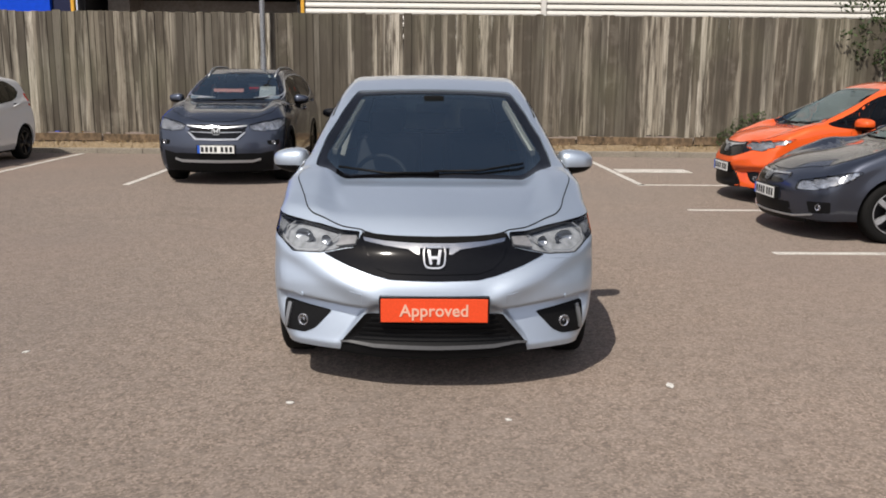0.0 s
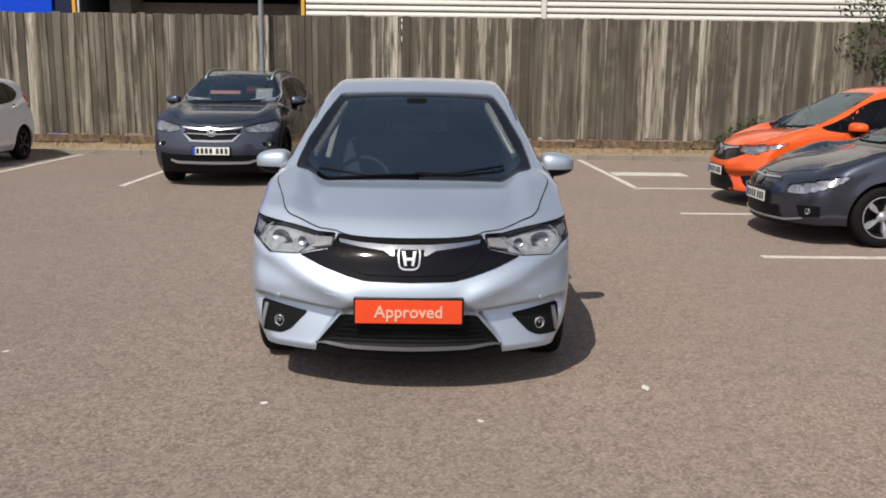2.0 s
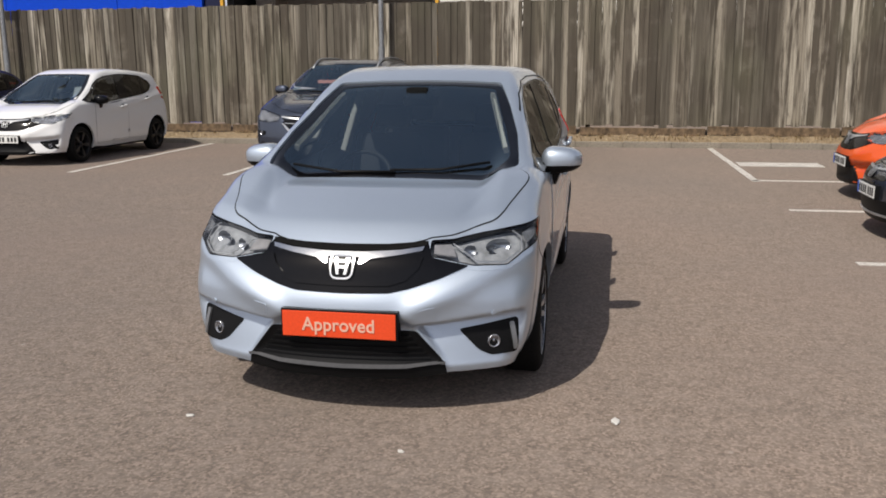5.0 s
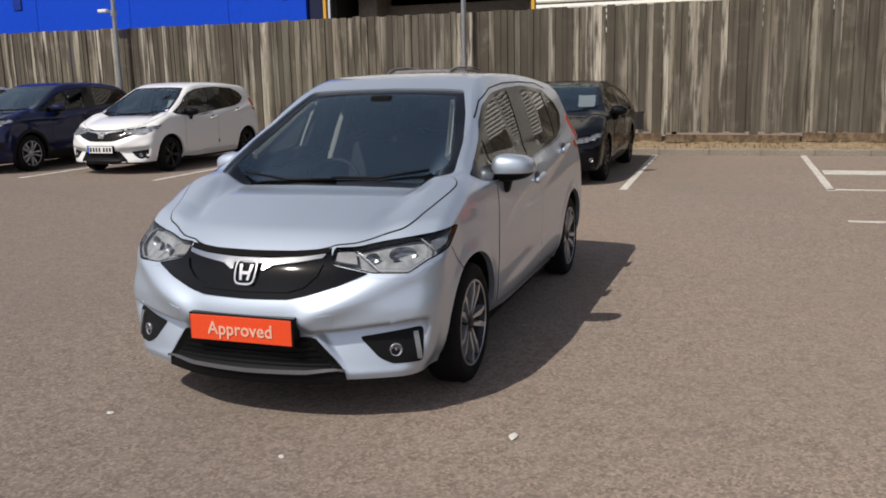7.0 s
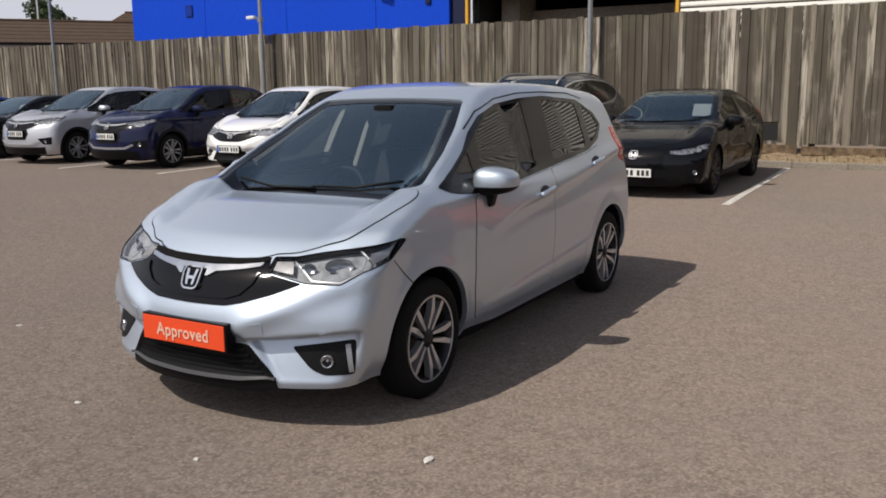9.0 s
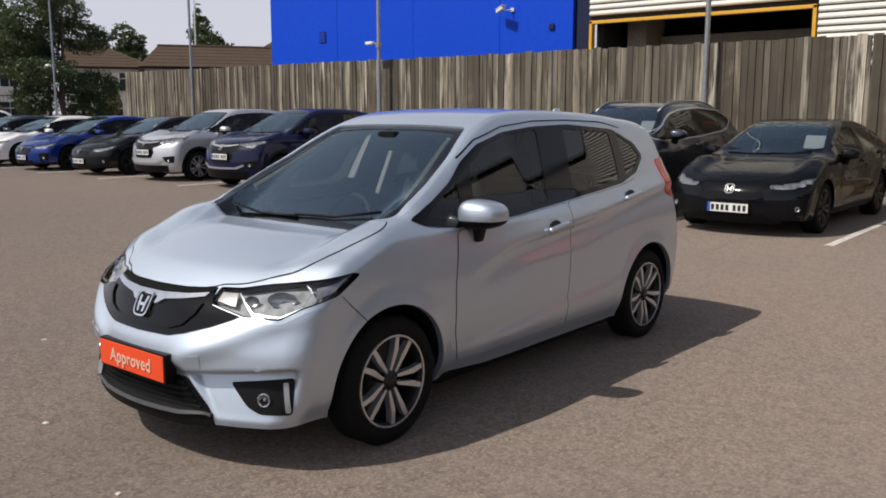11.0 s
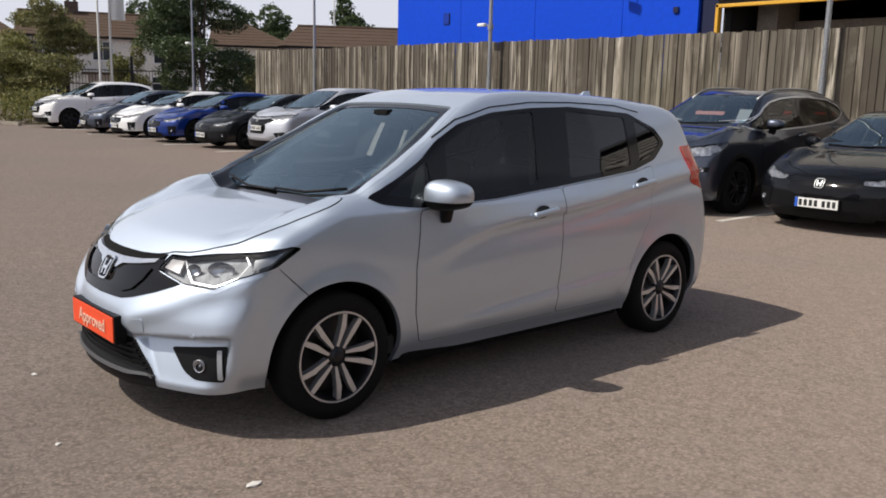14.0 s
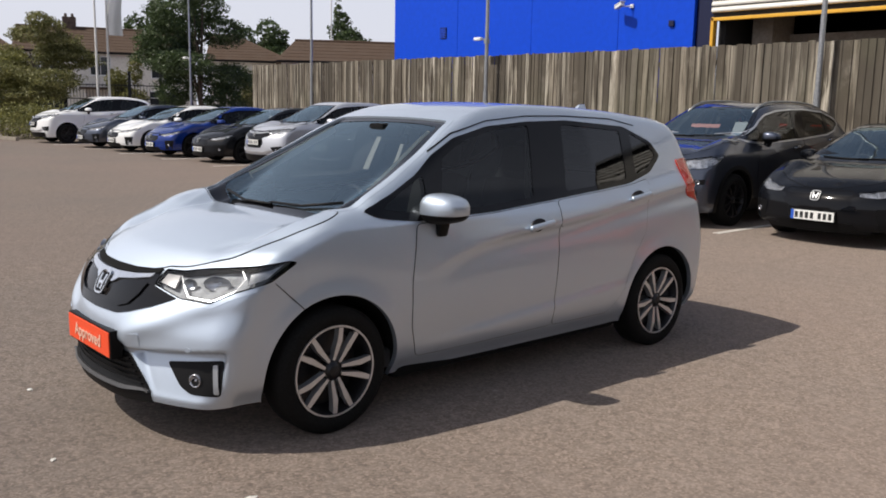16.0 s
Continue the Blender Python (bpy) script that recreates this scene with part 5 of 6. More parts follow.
build_car(variant(CROSSOVER, cladding=False), WHITE, pose(-29.1, 12.3, 0) @ Matrix.Scale(1.05, 4), "white tall hatchback at the end of the row", "bars", 1, ("black", 5, False))
build_car(HATCH, ORANGE, pose(3.88, 11.5, 0, 0, 0, -90), "bright orange five-door hatchback", "bars", 1, ("black", 5, False))
build_car(FASTBACK, SLATE, pose(3.50, 8.95, 0, 0, 0, -90), "dark slate-grey hatchback with clear headlamps", "bars", 1, ("silver", 5, False))


# ---- ground, markings, verge ----
tagged(part("ground", box((-600, -600, -0.5), (600, 600, 0)), ASPHALT), "worn grey-brown asphalt car park", "ground", "", "structure")


def marking(x0, y0, x1, y1, w=0.1, label="worn white parking bay line"):
    """A painted line with slightly ragged edges."""
    a, b = Vector((x0, y0)), Vector((x1, y1))
    d = (b - a).normalized()
    nrm = Vector((-d.y, d.x))
    n = max(2, int((b - a).length / 0.12))
    bm = bmesh.new()
    rows = []
    for i in range(n + 1):
        p = a + (b - a) * i / n
        l, r = (p + nrm * (s * w / 2 + random.uniform(-0.006, 0.006)) for s in (1, -1))
        rows.append([bm.verts.new((*l, 0.004)), bm.verts.new((*r, 0.004)), bm.verts.new((*r, -0.01)), bm.verts.new((*l, -0.01))])
    for p, q in zip(rows, rows[1:]):
        for i in range(4):
            bm.faces.new((p[i], q[i], q[(i + 1) % 4], p[(i + 1) % 4]))
    bm.faces.new(rows[0]), bm.faces.new(rows[-1][::-1])
    tagged(part("parking_line", bm, LINE), label, "road marking", "", "structure")


for x in (0.56, -1.88, -4.38, -6.92, -9.65, -12.45, -15.6, -18.6, -21.5, -24.4, -27.4):
    marking(x, 12.45, x - 0.09, 17.65)
marking(3.14, 12.76, 3.07, 17.7)
for y in (12.86, 10.30, 7.63, 5.0):
    marking(3.1, y, 8.4, y + 0.03)
tagged(part("parking_line", box((3.20, 14.66, -0.01), (4.45, 15.22, 0.005)), LINE), "faded white painted block in an empty bay", "road marking", "", "structure")

CHIP = plain("pale stone chip", (0.62, 0.60, 0.56), 0.8, 0, 40, 0.1)
for k, (x, y, size) in enumerate(((-0.69, 3.865, 0.016), (-2.29, 4.64, 0.014), (1.20, 4.117, 0.022), (0.335, 3.66, 0.013))):
    bm = bmesh.new()
    bmesh.ops.create_icosphere(bm, subdivisions=1, radius=size)
    for v in bm.verts:
        v.co = (v.co.x * (1.4 + 0.5 * math.sin(k + v.co.y * 90)), v.co.y, v.co.z * 0.35 + size * 0.25)
    tagged(part("stone_chip", bm, CHIP, None, "", pose(x, y, 0, 0, 0, 47 * k)), "small pale stone chip on the asphalt", "stone", "stone chips")

KERB = plain("weathered concrete kerb", (0.30, 0.265, 0.215), 0.9, 0, 40, 0.25, 0.4)
nx, ny = 260, 9
vs, fs = [], []
for i in range(nx + 1):
    x = -34 + 52 * i / nx
    for j in range(ny + 1):
        u = j / ny
        z = 0.085 + 0.20 * u**0.7 + 0.045 * (noise.noise((x * 1.7, u * 2, 0)) + 0.6 * noise.noise((x * 6, u * 6, 3))) * (0.3 + u * (1 - u) * 3)
        vs.append((x, 17.80 + 0.9 * u, z))
for i in range(nx):
    for j in range(ny):
        a = i * (ny + 1) + j
        fs.append((a, a + ny + 1, a + ny + 2, a + 1))
n = len(vs)
vs += [(-34, 17.80, -0.1), (18, 17.80, -0.1), (18, 18.70, -0.1), (-34, 18.70, -0.1)]
verge = part_mesh("verge", mesh_of("verge", vs, fs, True), VERGE)
tagged(verge, "raised verge of dry soil and yellow grass", "verge", "", "structure")
kerb = tagged(new("kerb"), "low weathered concrete kerb along the bays", "kerb", "", "structure")
k0 = box((0, 17.70, -0.05), (0.905, 17.82, 0.11), 0.012)
kme = bpy.data.meshes.new("kerb_stone")
k0.to_mesh(kme), k0.free()
for i in range(56):
    part_mesh("kerb_stone", kme, KERB, kerb, "", pose(-34 + 0.909 * i, random.uniform(-0.006, 0.006), random.uniform(-0.010, 0.006)))
# dry grass blades and leaf litter on the verge
STRAW = leaf_mat("dry grass blades", (0.20, 0.135, 0.06), (0.36, 0.27, 0.14), (0.50, 0.40, 0.24))
rng = np.random.default_rng(4)
gv, gf = [], []
for k in range(5200):
    x, u = rng.uniform(-26, 10), rng.uniform(0.02, 0.55) ** 1.0
    clump = noise.noise((x * 0.9, u * 3, 7))
    if clump < -0.15 and rng.random() < 0.75:
        continue
    y, z = 17.80 + 0.9 * u, 0.075 + 0.20 * u**0.7
    a, h, lean = rng.uniform(0, 6.28), rng.uniform(0.03, 0.10), rng.uniform(0.02, 0.08)
    w = rng.uniform(0.006, 0.014)
    ca, sa = math.cos(a), math.sin(a)
    b = len(gv)
    gv += [(x - w * sa, y + w * ca, z), (x + w * sa, y - w * ca, z), (x + lean * ca, y + lean * sa, z + h)]
    gf.append((b, b + 1, b + 2))
tagged(part_mesh("dry_grass", mesh_of("dry_grass", gv, gf), STRAW), "sparse yellow dry grass on the verge", "grass", "", "stuff")

# ---- fence ----
fence = tagged(new("fence"), "tall fence of weathered grey vertical boards", "fence")
fence.location = (0, 18.25, 0.4)


def board_mesh(k):
    """One sawn board, a metre wide and high before it is scaled, thicker at one edge, its top cut unevenly."""
    r = random.Random(k)
    bm = bmesh.new()
    rows = []
    n = 5
    for i in range(n + 1):
        z = i / n
        e = r.uniform(-0.02, 0.02)
        rows.append([bm.verts.new((0.0 + e * 0.5, -0.004, z)), bm.verts.new((0.5, -0.010 + r.uniform(-0.002, 0.002), z + (r.uniform(-0.006, 0.006) if i == n else 0))), bm.verts.new((1.04 + e, -0.020, z)), bm.verts.new((1.04 + e, 0.004, z)), bm.verts.new((0.0 + e * 0.5, 0.008, z))])
    for p, q in zip(rows, rows[1:]):
        for i in range(5):
            bm.faces.new((p[i], p[(i + 1) % 5], q[(i + 1) % 5], q[i]))
    bm.faces.new(rows[0][::-1]), bm.faces.new(rows[-1])
    bmesh.ops.recalc_face_normals(bm, faces=bm.faces)
    me = bpy.data.meshes.new("board")
    bm.to_mesh(me)
    bm.free()
    return me


BOARD_MESHES = [board_mesh(k) for k in range(6)]
x, rr = -24.0, random.Random(11)
while x < 15.5:
    w = rr.choice((0.095, 0.12, 0.12, 0.145, 0.145, 0.15, 0.17))
    top = 2.825 + 0.002 * max(0, -x - 10) + rr.uniform(-0.02, 0.015)
    low = 0.37 + rr.uniform(-0.03, 0.05)
    if -0.36 < x < 0.10:
        low = 0.79
    b = part_mesh("board", rr.choice(BOARD_MESHES), BOARDS, fence, "", pose(x, rr.uniform(-0.012, 0.006), low - 0.4, 0, rr.uniform(-0.25, 0.25), rr.uniform(-1.2, 1.2)))
    b.scale = (w, 1, top - low)
    x += w
ROTTEN = plain("rotting brown timber", (0.175, 0.120, 0.072), 0.95, 0, 10, 0.35, 0.5)
for k in range(17):
    part("gravel_board", box((0, -0.045, 0), (2.40 + rr.uniform(-0.05, 0.04), -0.018, rr.uniform(0.15, 0.19)), 0.006), ROTTEN, fence, "rotting brown gravel board", pose(-24.0 + 2.46 * k, rr.uniform(-0.015, 0.01), -0.19 + rr.uniform(-0.02, 0.02), rr.uniform(-4, 2), rr.uniform(-0.6, 0.6), rr.uniform(-0.4, 0.4)))
for z in (0.35, 1.2, 2.05):
    part("fence_rail", box((-24.0, 0.012, z), (15.5, 0.09, z + 0.09), 0.008), BOARDS, fence)
for k in range(17):
    part("fence_post", box((-23.9 + 2.46 * k, 0.092, -0.6), (-23.8 + 2.46 * k, 0.19, 2.3), 0.008), BOARDS, fence)
part("gap_board", box((-0.36, 0.005, -0.02), (0.16, 0.03, 0.04), 0.004), BOARDS, fence)

# ---- lamp posts ----
GALV = plain("galvanised steel", (0.36, 0.37, 0.38), 0.5, 0.7, 30, 0.15)
WHITEPAINT = plain("white painted metal", (0.75, 0.75, 0.74), 0.5, 0, 40, 0.06)


def lamp_post(x, y, h=6.5, r=0.05, clamp=True, turn=0.0, label="galvanised car park lamp post"):
    o = tagged(new("lamp_post"), label, "lamp post", "lamp posts")
    o.matrix_basis = pose(x, y, 0, 0, 0, turn)
    part("post", tube(tube(bmesh.new(), (0, 0, 0), (0, 0, h * 0.3), r * 1.25, r * 1.25, 14), (0, 0, h * 0.3), (0, 0, h), r, r * 0.8, 14), GALV, o, smooth=False)
    bm = bmesh.new()
    tube(bm, (0, 0, h - 0.1), (0, -0.9, h + 0.05), 0.025)
    part("lamp_arm", bm, GALV, o)
    part("lamp_head", box((-0.14, -1.35, h), (0.14, -0.75, h + 0.10), 0.03), GALV, o)
    part("foot_plate", box((-0.13, -0.13, 0), (0.13, 0.13, 0.10), 0.006), GALV, o)
    if clamp:
        c = part("clamp", tube(bmesh.new(), (0, 0, 3.10), (0, 0, 3.22), r * 1.5, r * 1.5, 14), GALV, o)
        part("bracket", tube(bmesh.new(), (0, 0, 3.18), (-0.12, -0.06, 3.20), 0.018), GALV, c)
        part("floodlight", box((-0.34, -0.14, 3.17), (-0.10, -0.03, 3.25), 0.02), WHITEPAINT, c, "small white floodlight", smooth=True)
    return o


lamp_post(-11.85, 17.95)
lamp_post(-3.38, 17.95, clamp=False)
lamp_post(-19.75, 17.95, r=0.042, clamp=False)

# ---- warehouse behind the fence ----
BLUE = plain("bright blue cladding", (0.002, 0.060, 0.58), 0.5, 0, 6, 0.05, 0.05, Specular_IOR_Level=0.2)
CREAM = plain("off-white cladding", (0.66, 0.64, 0.59), 0.55, 0, 20, 0.06)
YELLOW = plain("yellow painted steel", (0.75, 0.40, 0.035), 0.5, 0, 30, 0.1)
DARKIN = plain("near-black bay shade, backing and roof", (0.014, 0.014, 0.015), 0.8, 0, 20, 0.2)
BUFF = plain("buff blockwork", (0.32, 0.28, 0.235), 0.9, 0, 12, 0.12, 0.2)
hall = tagged(new("warehouse"), "large warehouse with blue and off-white cladding and a yellow-edged loading bay", "warehouse")
hall.location = (0, 24.6, 0)
for x0, x1 in ((-24.0, -20.3), (-20.285, -16.61), (-16.595, -13.0), (-12.985, -10.35)):
    part("blue_panel", box((x0, 0, 0), (x1, 0.2, 9.5), 0.006), BLUE, hall, "bright blue wall panel")
part("blue_return", box((-10.34, 0.12, 0), (-9.78, 0.3, 9.5), 0.006), NAVY, hall, "dark blue return panel")
part("side_wall", box((-24.0, 0.21, 0), (-23.8, 20, 9.5)), BLUE, hall)
# Bay walls and ceiling near black: the shade inside is put into colour.
part("bay_back", box((-9.7, 7.0, 0), (-3.5, 7.2, 4.4)), DARKIN, hall, "back wall of the loading bay, shade put into its near-black colour")
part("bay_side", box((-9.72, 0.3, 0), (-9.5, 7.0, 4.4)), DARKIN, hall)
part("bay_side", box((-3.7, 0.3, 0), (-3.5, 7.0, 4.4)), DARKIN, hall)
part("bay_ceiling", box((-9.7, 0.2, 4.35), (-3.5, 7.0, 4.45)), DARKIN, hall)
part("block_wall", box((-8.6, 2.2, 0), (-3.6, 2.4, 3.75)), BUFF, hall, "buff block wall inside the bay")
part("block_pier", box((-9.2, 1.2, 0), (-8.6, 2.4, 4.3)), BUFF, hall)
part("bay_frame", box((-9.77, -0.06, 0), (-9.68, 0.1, 4.12), 0.01), YELLOW, hall, "yellow door frame")
part("bay_frame", box((-3.55, -0.06, 0), (-3.46, 0.1, 4.12), 0.01), YELLOW, hall, "yellow door frame")
part("bay_lintel", box((-9.77, -0.06, 4.02), (-3.46, 0.1, 4.11), 0.01), YELLOW, hall, "yellow door lintel")
# horizontal cladding, each course a board of its own
for k in range(40):
    z = 0.3 + 0.165 * k if k < 0 else 2.6 + 0.165 * k
    for x0, x1, zmin in ((-9.78, -3.46, 4.15), (-3.42, 3.0, 0), (3.16, 16.0, 0), (16.1, 36.0, 0)):
        if z < zmin or z > 9.2:
            continue
        bm = bmesh.new()
        prof = [(0.0, 0.0), (-0.045, 0.02), (-0.05, 0.055), (-0.012, 0.135), (0.0, 0.14), (0.05, 0.14), (0.05, 0.0)]
        a = [bm.verts.new((x0, y, z + h)) for y, h in prof]
        b = [bm.verts.new((x1, y, z + h)) for y, h in prof]
        for i in range(len(prof)):
            j = (i + 1) % len(prof)
            bm.faces.new((a[i], a[j], b[j], b[i]))
        bm.faces.new(a[::-1]), bm.faces.new(b)
        part("cladding_board", bm, CREAM, hall)
part("backing", box((-3.42, 0.052, 0), (36, 0.25, 9.5)), DARKIN, hall)
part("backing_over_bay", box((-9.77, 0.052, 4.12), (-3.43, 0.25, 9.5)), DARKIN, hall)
part("cladding_post", box((3.01, -0.08, 0), (3.15, 0.05, 9.5), 0.01), CREAM, hall, "off-white upright between cladding bays")
part("parapet", box((-24.05, -0.1, 9.5), (36.05, 20, 9.7), 0.02), GALV, hall)
part("roof", box((-24, 0.3, 9.3), (36, 20, 9.48)), DARKIN, hall)
vent = part("vent", box((-21.22, -0.03, 4.05), (-20.88, -0.002, 4.45), 0.006), NAVY, hall, "small louvred wall vent")
for k in range(6):
    part("vent_slat", box((-21.19, -0.045, 4.08 + 0.06 * k), (-20.91, -0.03, 4.11 + 0.06 * k)), BLUE, vent)
part("wall_box", box((-11.15, -0.06, 3.95), (-10.98, -0.002, 4.12), 0.01), NAVY, hall)
cctv = tagged(new("security_camera"), "white security camera on the blue wall", "security camera")
cctv.location = (-12.5, 24.6, 4.62)
part("wall_plate", box((-0.06, -0.05, -0.06), (0.06, 0, 0.06), 0.01), WHITEPAINT, cctv)
part("arm", tube(bmesh.new(), (0, -0.04, 0), (-0.10, -0.30, -0.03), 0.02), WHITEPAINT, cctv)
part("camera_housing", box((-0.07, -0.20, -0.06), (0.07, 0.20, 0.06), 0.02, pose(-0.22, -0.34, 0.0, -12, 0, 65)), WHITEPAINT, cctv, "white camera housing", smooth=True)
part("camera_hood", box((-0.085, -0.25, 0.05), (0.085, 0.19, 0.07), 0.008, pose(-0.22, -0.34, 0.0, -12, 0, 65)), WHITEPAINT, cctv)


# ---- trees, hedge ----
BARK = plain("grey-brown bark", (0.10, 0.078, 0.058), 0.95, 0, 14, 0.3, 0.6)
LEAF_DARK = leaf_mat("dark green leaves", (0.030, 0.050, 0.018), (0.055, 0.086, 0.030), (0.095, 0.135, 0.048))
LEAF_MID = leaf_mat("mid green leaves", (0.085, 0.092, 0.030), (0.165, 0.165, 0.055), (0.30, 0.285, 0.12))
LEAF_OLIVE = leaf_mat("olive green leaves", (0.085, 0.092, 0.026), (0.18, 0.18, 0.055), (0.31, 0.295, 0.10))


def foliage(blobs, n, size, seed):
    """Leaves strewn through clumps, denser towards their skins. blobs: (x, y, z, rx, ry, rz)."""
    r = np.random.default_rng(seed)
    b = np.array(blobs, float)
    vol = np.prod(b[:, 3:], 1) ** 0.75
    pick = r.choice(len(b), n, p=vol / vol.sum())
    d = r.normal(size=(n, 3))
    d /= np.linalg.norm(d, axis=1)[:, None]
    rad = r.uniform(0.35, 1.05, n) ** 0.45
    lump = 1 + 0.28 * np.sin(d[:, 0] * 5 + pick) * np.cos(d[:, 2] * 6 + pick * 2)
    c = b[pick, :3] + d * b[pick, 3:] * (rad * lump)[:, None]
    a1 = r.normal(size=(n, 3))
    a1 /= np.linalg.norm(a1, axis=1)[:, None]
    a2 = np.cross(a1, r.normal(size=(n, 3)))
    a2 /= np.linalg.norm(a2, axis=1)[:, None]
    s = r.uniform(0.6, 1.3, n)[:, None] * size
    v = np.stack([c - a1 * s, c + a2 * s * 0.45, c + a1 * s, c - a2 * s * 0.45], 1).reshape(-1, 3)
    return mesh_of("crown", v, np.arange(4 * n).reshape(-1, 4))


def tree(x, y, h, blobs, n, size, leaf, label, seed, trunk_r=0.16):
    o = tagged(new("tree"), label, "tree", "trees")
    o.location = (x, y, 0)
    r = random.Random(seed)
    bm = bmesh.new()
    p = Vector((0, 0, 0))
    k = 6
    for i in range(k):
        q = Vector((r.uniform(-0.1, 0.1), r.uniform(-0.1, 0.1), h * 0.75 * (i + 1) / k))
        tube(bm, p, q, trunk_r * (1 - i / k * 0.8), trunk_r * (1 - (i + 1) / k * 0.8), 8)
        if i > 0:
            for b in r.sample(blobs, min(2, len(blobs))):
                tube(bm, q, q.lerp(Vector(b[:3]), 0.8), trunk_r * 0.35, 0.02, 6)
        p = q
    part("trunk", bm, BARK, o)
    part_mesh("crown", foliage(blobs, n, size, seed), leaf, o, "uneven leafy crown")
    return o


def crown_blobs(h0, h1, r, n, seed, taper=0.5):
    """Clumps of an uneven crown between two heights."""
    q = random.Random(seed)
    out = []
    for i in range(n):
        u = (i + 0.5) / n
        rr = r * (1 - taper * abs(u - 0.4) * 1.6)
        a = q.uniform(0, 6.28)
        out.append((rr * 0.6 * math.cos(a), rr * 0.6 * math.sin(a), h0 + (h1 - h0) * u, rr * q.uniform(0.45, 0.65), rr * q.uniform(0.45, 0.65), (h1 - h0) / n * q.uniform(1.0, 1.6)))
    return out


def spot(left, far):
    """A place by its bearing, in degrees left of +y, and its distance from the last standpoint."""
    return 4.1 - far * math.sin(radians(left)), 2.5 + far * math.cos(radians(left))


tree(*spot(63.9, 42), 5.5, crown_blobs(1.3, 7.2, 2.5, 11, 3, 0.5), 46000, 0.065, LEAF_DARK, "dense dark green tree beside the houses", 3)
tree(*spot(73.2, 46), 4.4, crown_blobs(0.9, 5.3, 2.8, 13, 5, 0.7), 40000, 0.065, LEAF_MID, "loose olive-green tree at the car park edge", 5, 0.09)
tree(*spot(75.2, 47), 3.6, crown_blobs(0.6, 3.7, 2.3, 8, 8, 0.5), 22000, 0.065, LEAF_OLIVE, "green tree at the car park edge", 8, 0.09)
tree(*spot(68.2, 50), 2.6, crown_blobs(0.9, 3.4, 1.2, 5, 9, 0.5), 5500, 0.08, LEAF_OLIVE, "small olive tree in front of the houses", 9, 0.07)
tree(*spot(61.5, 48), 2.2, crown_blobs(0.6, 2.9, 1.0, 4, 19, 0.5), 3000, 0.07, LEAF_MID, "small garden tree in front of the houses", 19, 0.07)
tree(*spot(55.6, 90), 10.5, crown_blobs(4.0, 11.0, 3.4, 8, 12, 0.9), 5000, 0.22, LEAF_DARK, "tall dark conifer beyond the roofs", 12)
tree(*spot(60.6, 86), 8, crown_blobs(3.0, 8.9, 3.6, 7, 14, 0.5), 4500, 0.22, LEAF_DARK, "dark tree beyond the roofs", 14)
tree(*spot(59.2, 88), 7.4, crown_blobs(3.0, 8.1, 3.0, 6, 15, 0.5), 3500, 0.22, LEAF_DARK, "dark tree beyond the roofs", 15)
tree(*spot(66.7, 84), 9.0, crown_blobs(4.0, 10.0, 2.6, 6, 16, 0.5), 4000, 0.2, LEAF_DARK, "dark tree behind the house", 16)
tree(10.7, 19.75, 4.2, [(-1.5, -1.65, 2.45, 0.75, 0.25, 0.55), (-1.1, -1.7, 2.0, 0.5, 0.2, 0.4), (-0.4, -1.3, 2.9, 0.9, 0.7, 0.5), (0.2, 0, 3.8, 1.6, 1.4, 1.0), (1.2, -1.4, 2.6, 1.0, 0.5, 0.8)], 5200, 0.055, LEAF_DARK, "dark leafy tree hanging over the fence", 21, 0.1)
# Row out of view, added to dim the sky mirrored in the silver flank.
for k, (x, y, h) in enumerate(((17.5, 15.5, 7.2), (18.0, 11.5, 6.6), (17.5, 7.5, 7.4), (18.0, 3.5, 6.8), (17.5, -0.5, 7.0))):
    tree(x, y, h * 0.8, crown_blobs(0.3, h, 3.4, 10, 30 + k, 0.25), 14000, 0.24, LEAF_DARK, "added dense dark tree out of view that darkens the silver car's side", 30 + k, 0.08)

# low shrubs with a kerb at the far end of the row
hedge = tagged(new("hedge"), "low yellow-green shrubs along a kerb", "shrubs")
hx, hy = spot(76.3, 38.5)
hedge.location = (hx, hy, 0)
part_mesh("shrub_leaves", foliage([(-1.6 + 0.55 * k + 0.3 * math.sin(k * 2.1), -2.0 + 0.85 * k, 0.55 + 0.18 * math.sin(k * 1.7), 1.0, 1.0, 0.75) for k in range(6)], 14000, 0.05, 41), LEAF_OLIVE, hedge)
for k in range(14):
    part("stem", tube(bmesh.new(), (-1.6 + 0.21 * k, -2.0 + 0.32 * k, 0), (-1.5 + 0.21 * k, -1.9 + 0.32 * k, 0.5), 0.02, 0.01, 6), BARK, hedge)
x0, y0 = spot(74.4, 36.2)
part("planter_kerb", box((0, -0.07, 0), (14, 0.07, 0.13), 0.015), KERB, None, "", pose(x0, y0, 0, 0, 0, 180 + 8))
tagged(bpy.data.objects["planter_kerb"], "weathered concrete kerb round the shrubs", "kerb", "", "structure")
# a weed at the foot of the fence
weed = tagged(new("weed"), "straggly green weed at the foot of the fence", "weed")
weed.location = (6.4, 18.1, 0.3)
part_mesh("weed_leaves", foliage([(0, 0, 0.25, 0.25, 0.1, 0.3), (-0.25, 0, 0.1, 0.25, 0.1, 0.15), (0.35, 0, 0.40, 0.25, 0.1, 0.25)], 600, 0.032, 44), LEAF_DARK, weed)
part("weed_stem", tube(bmesh.new(), (0, 0, -0.1), (0.3, 0, 0.6), 0.012, 0.006, 6), BARK, weed)

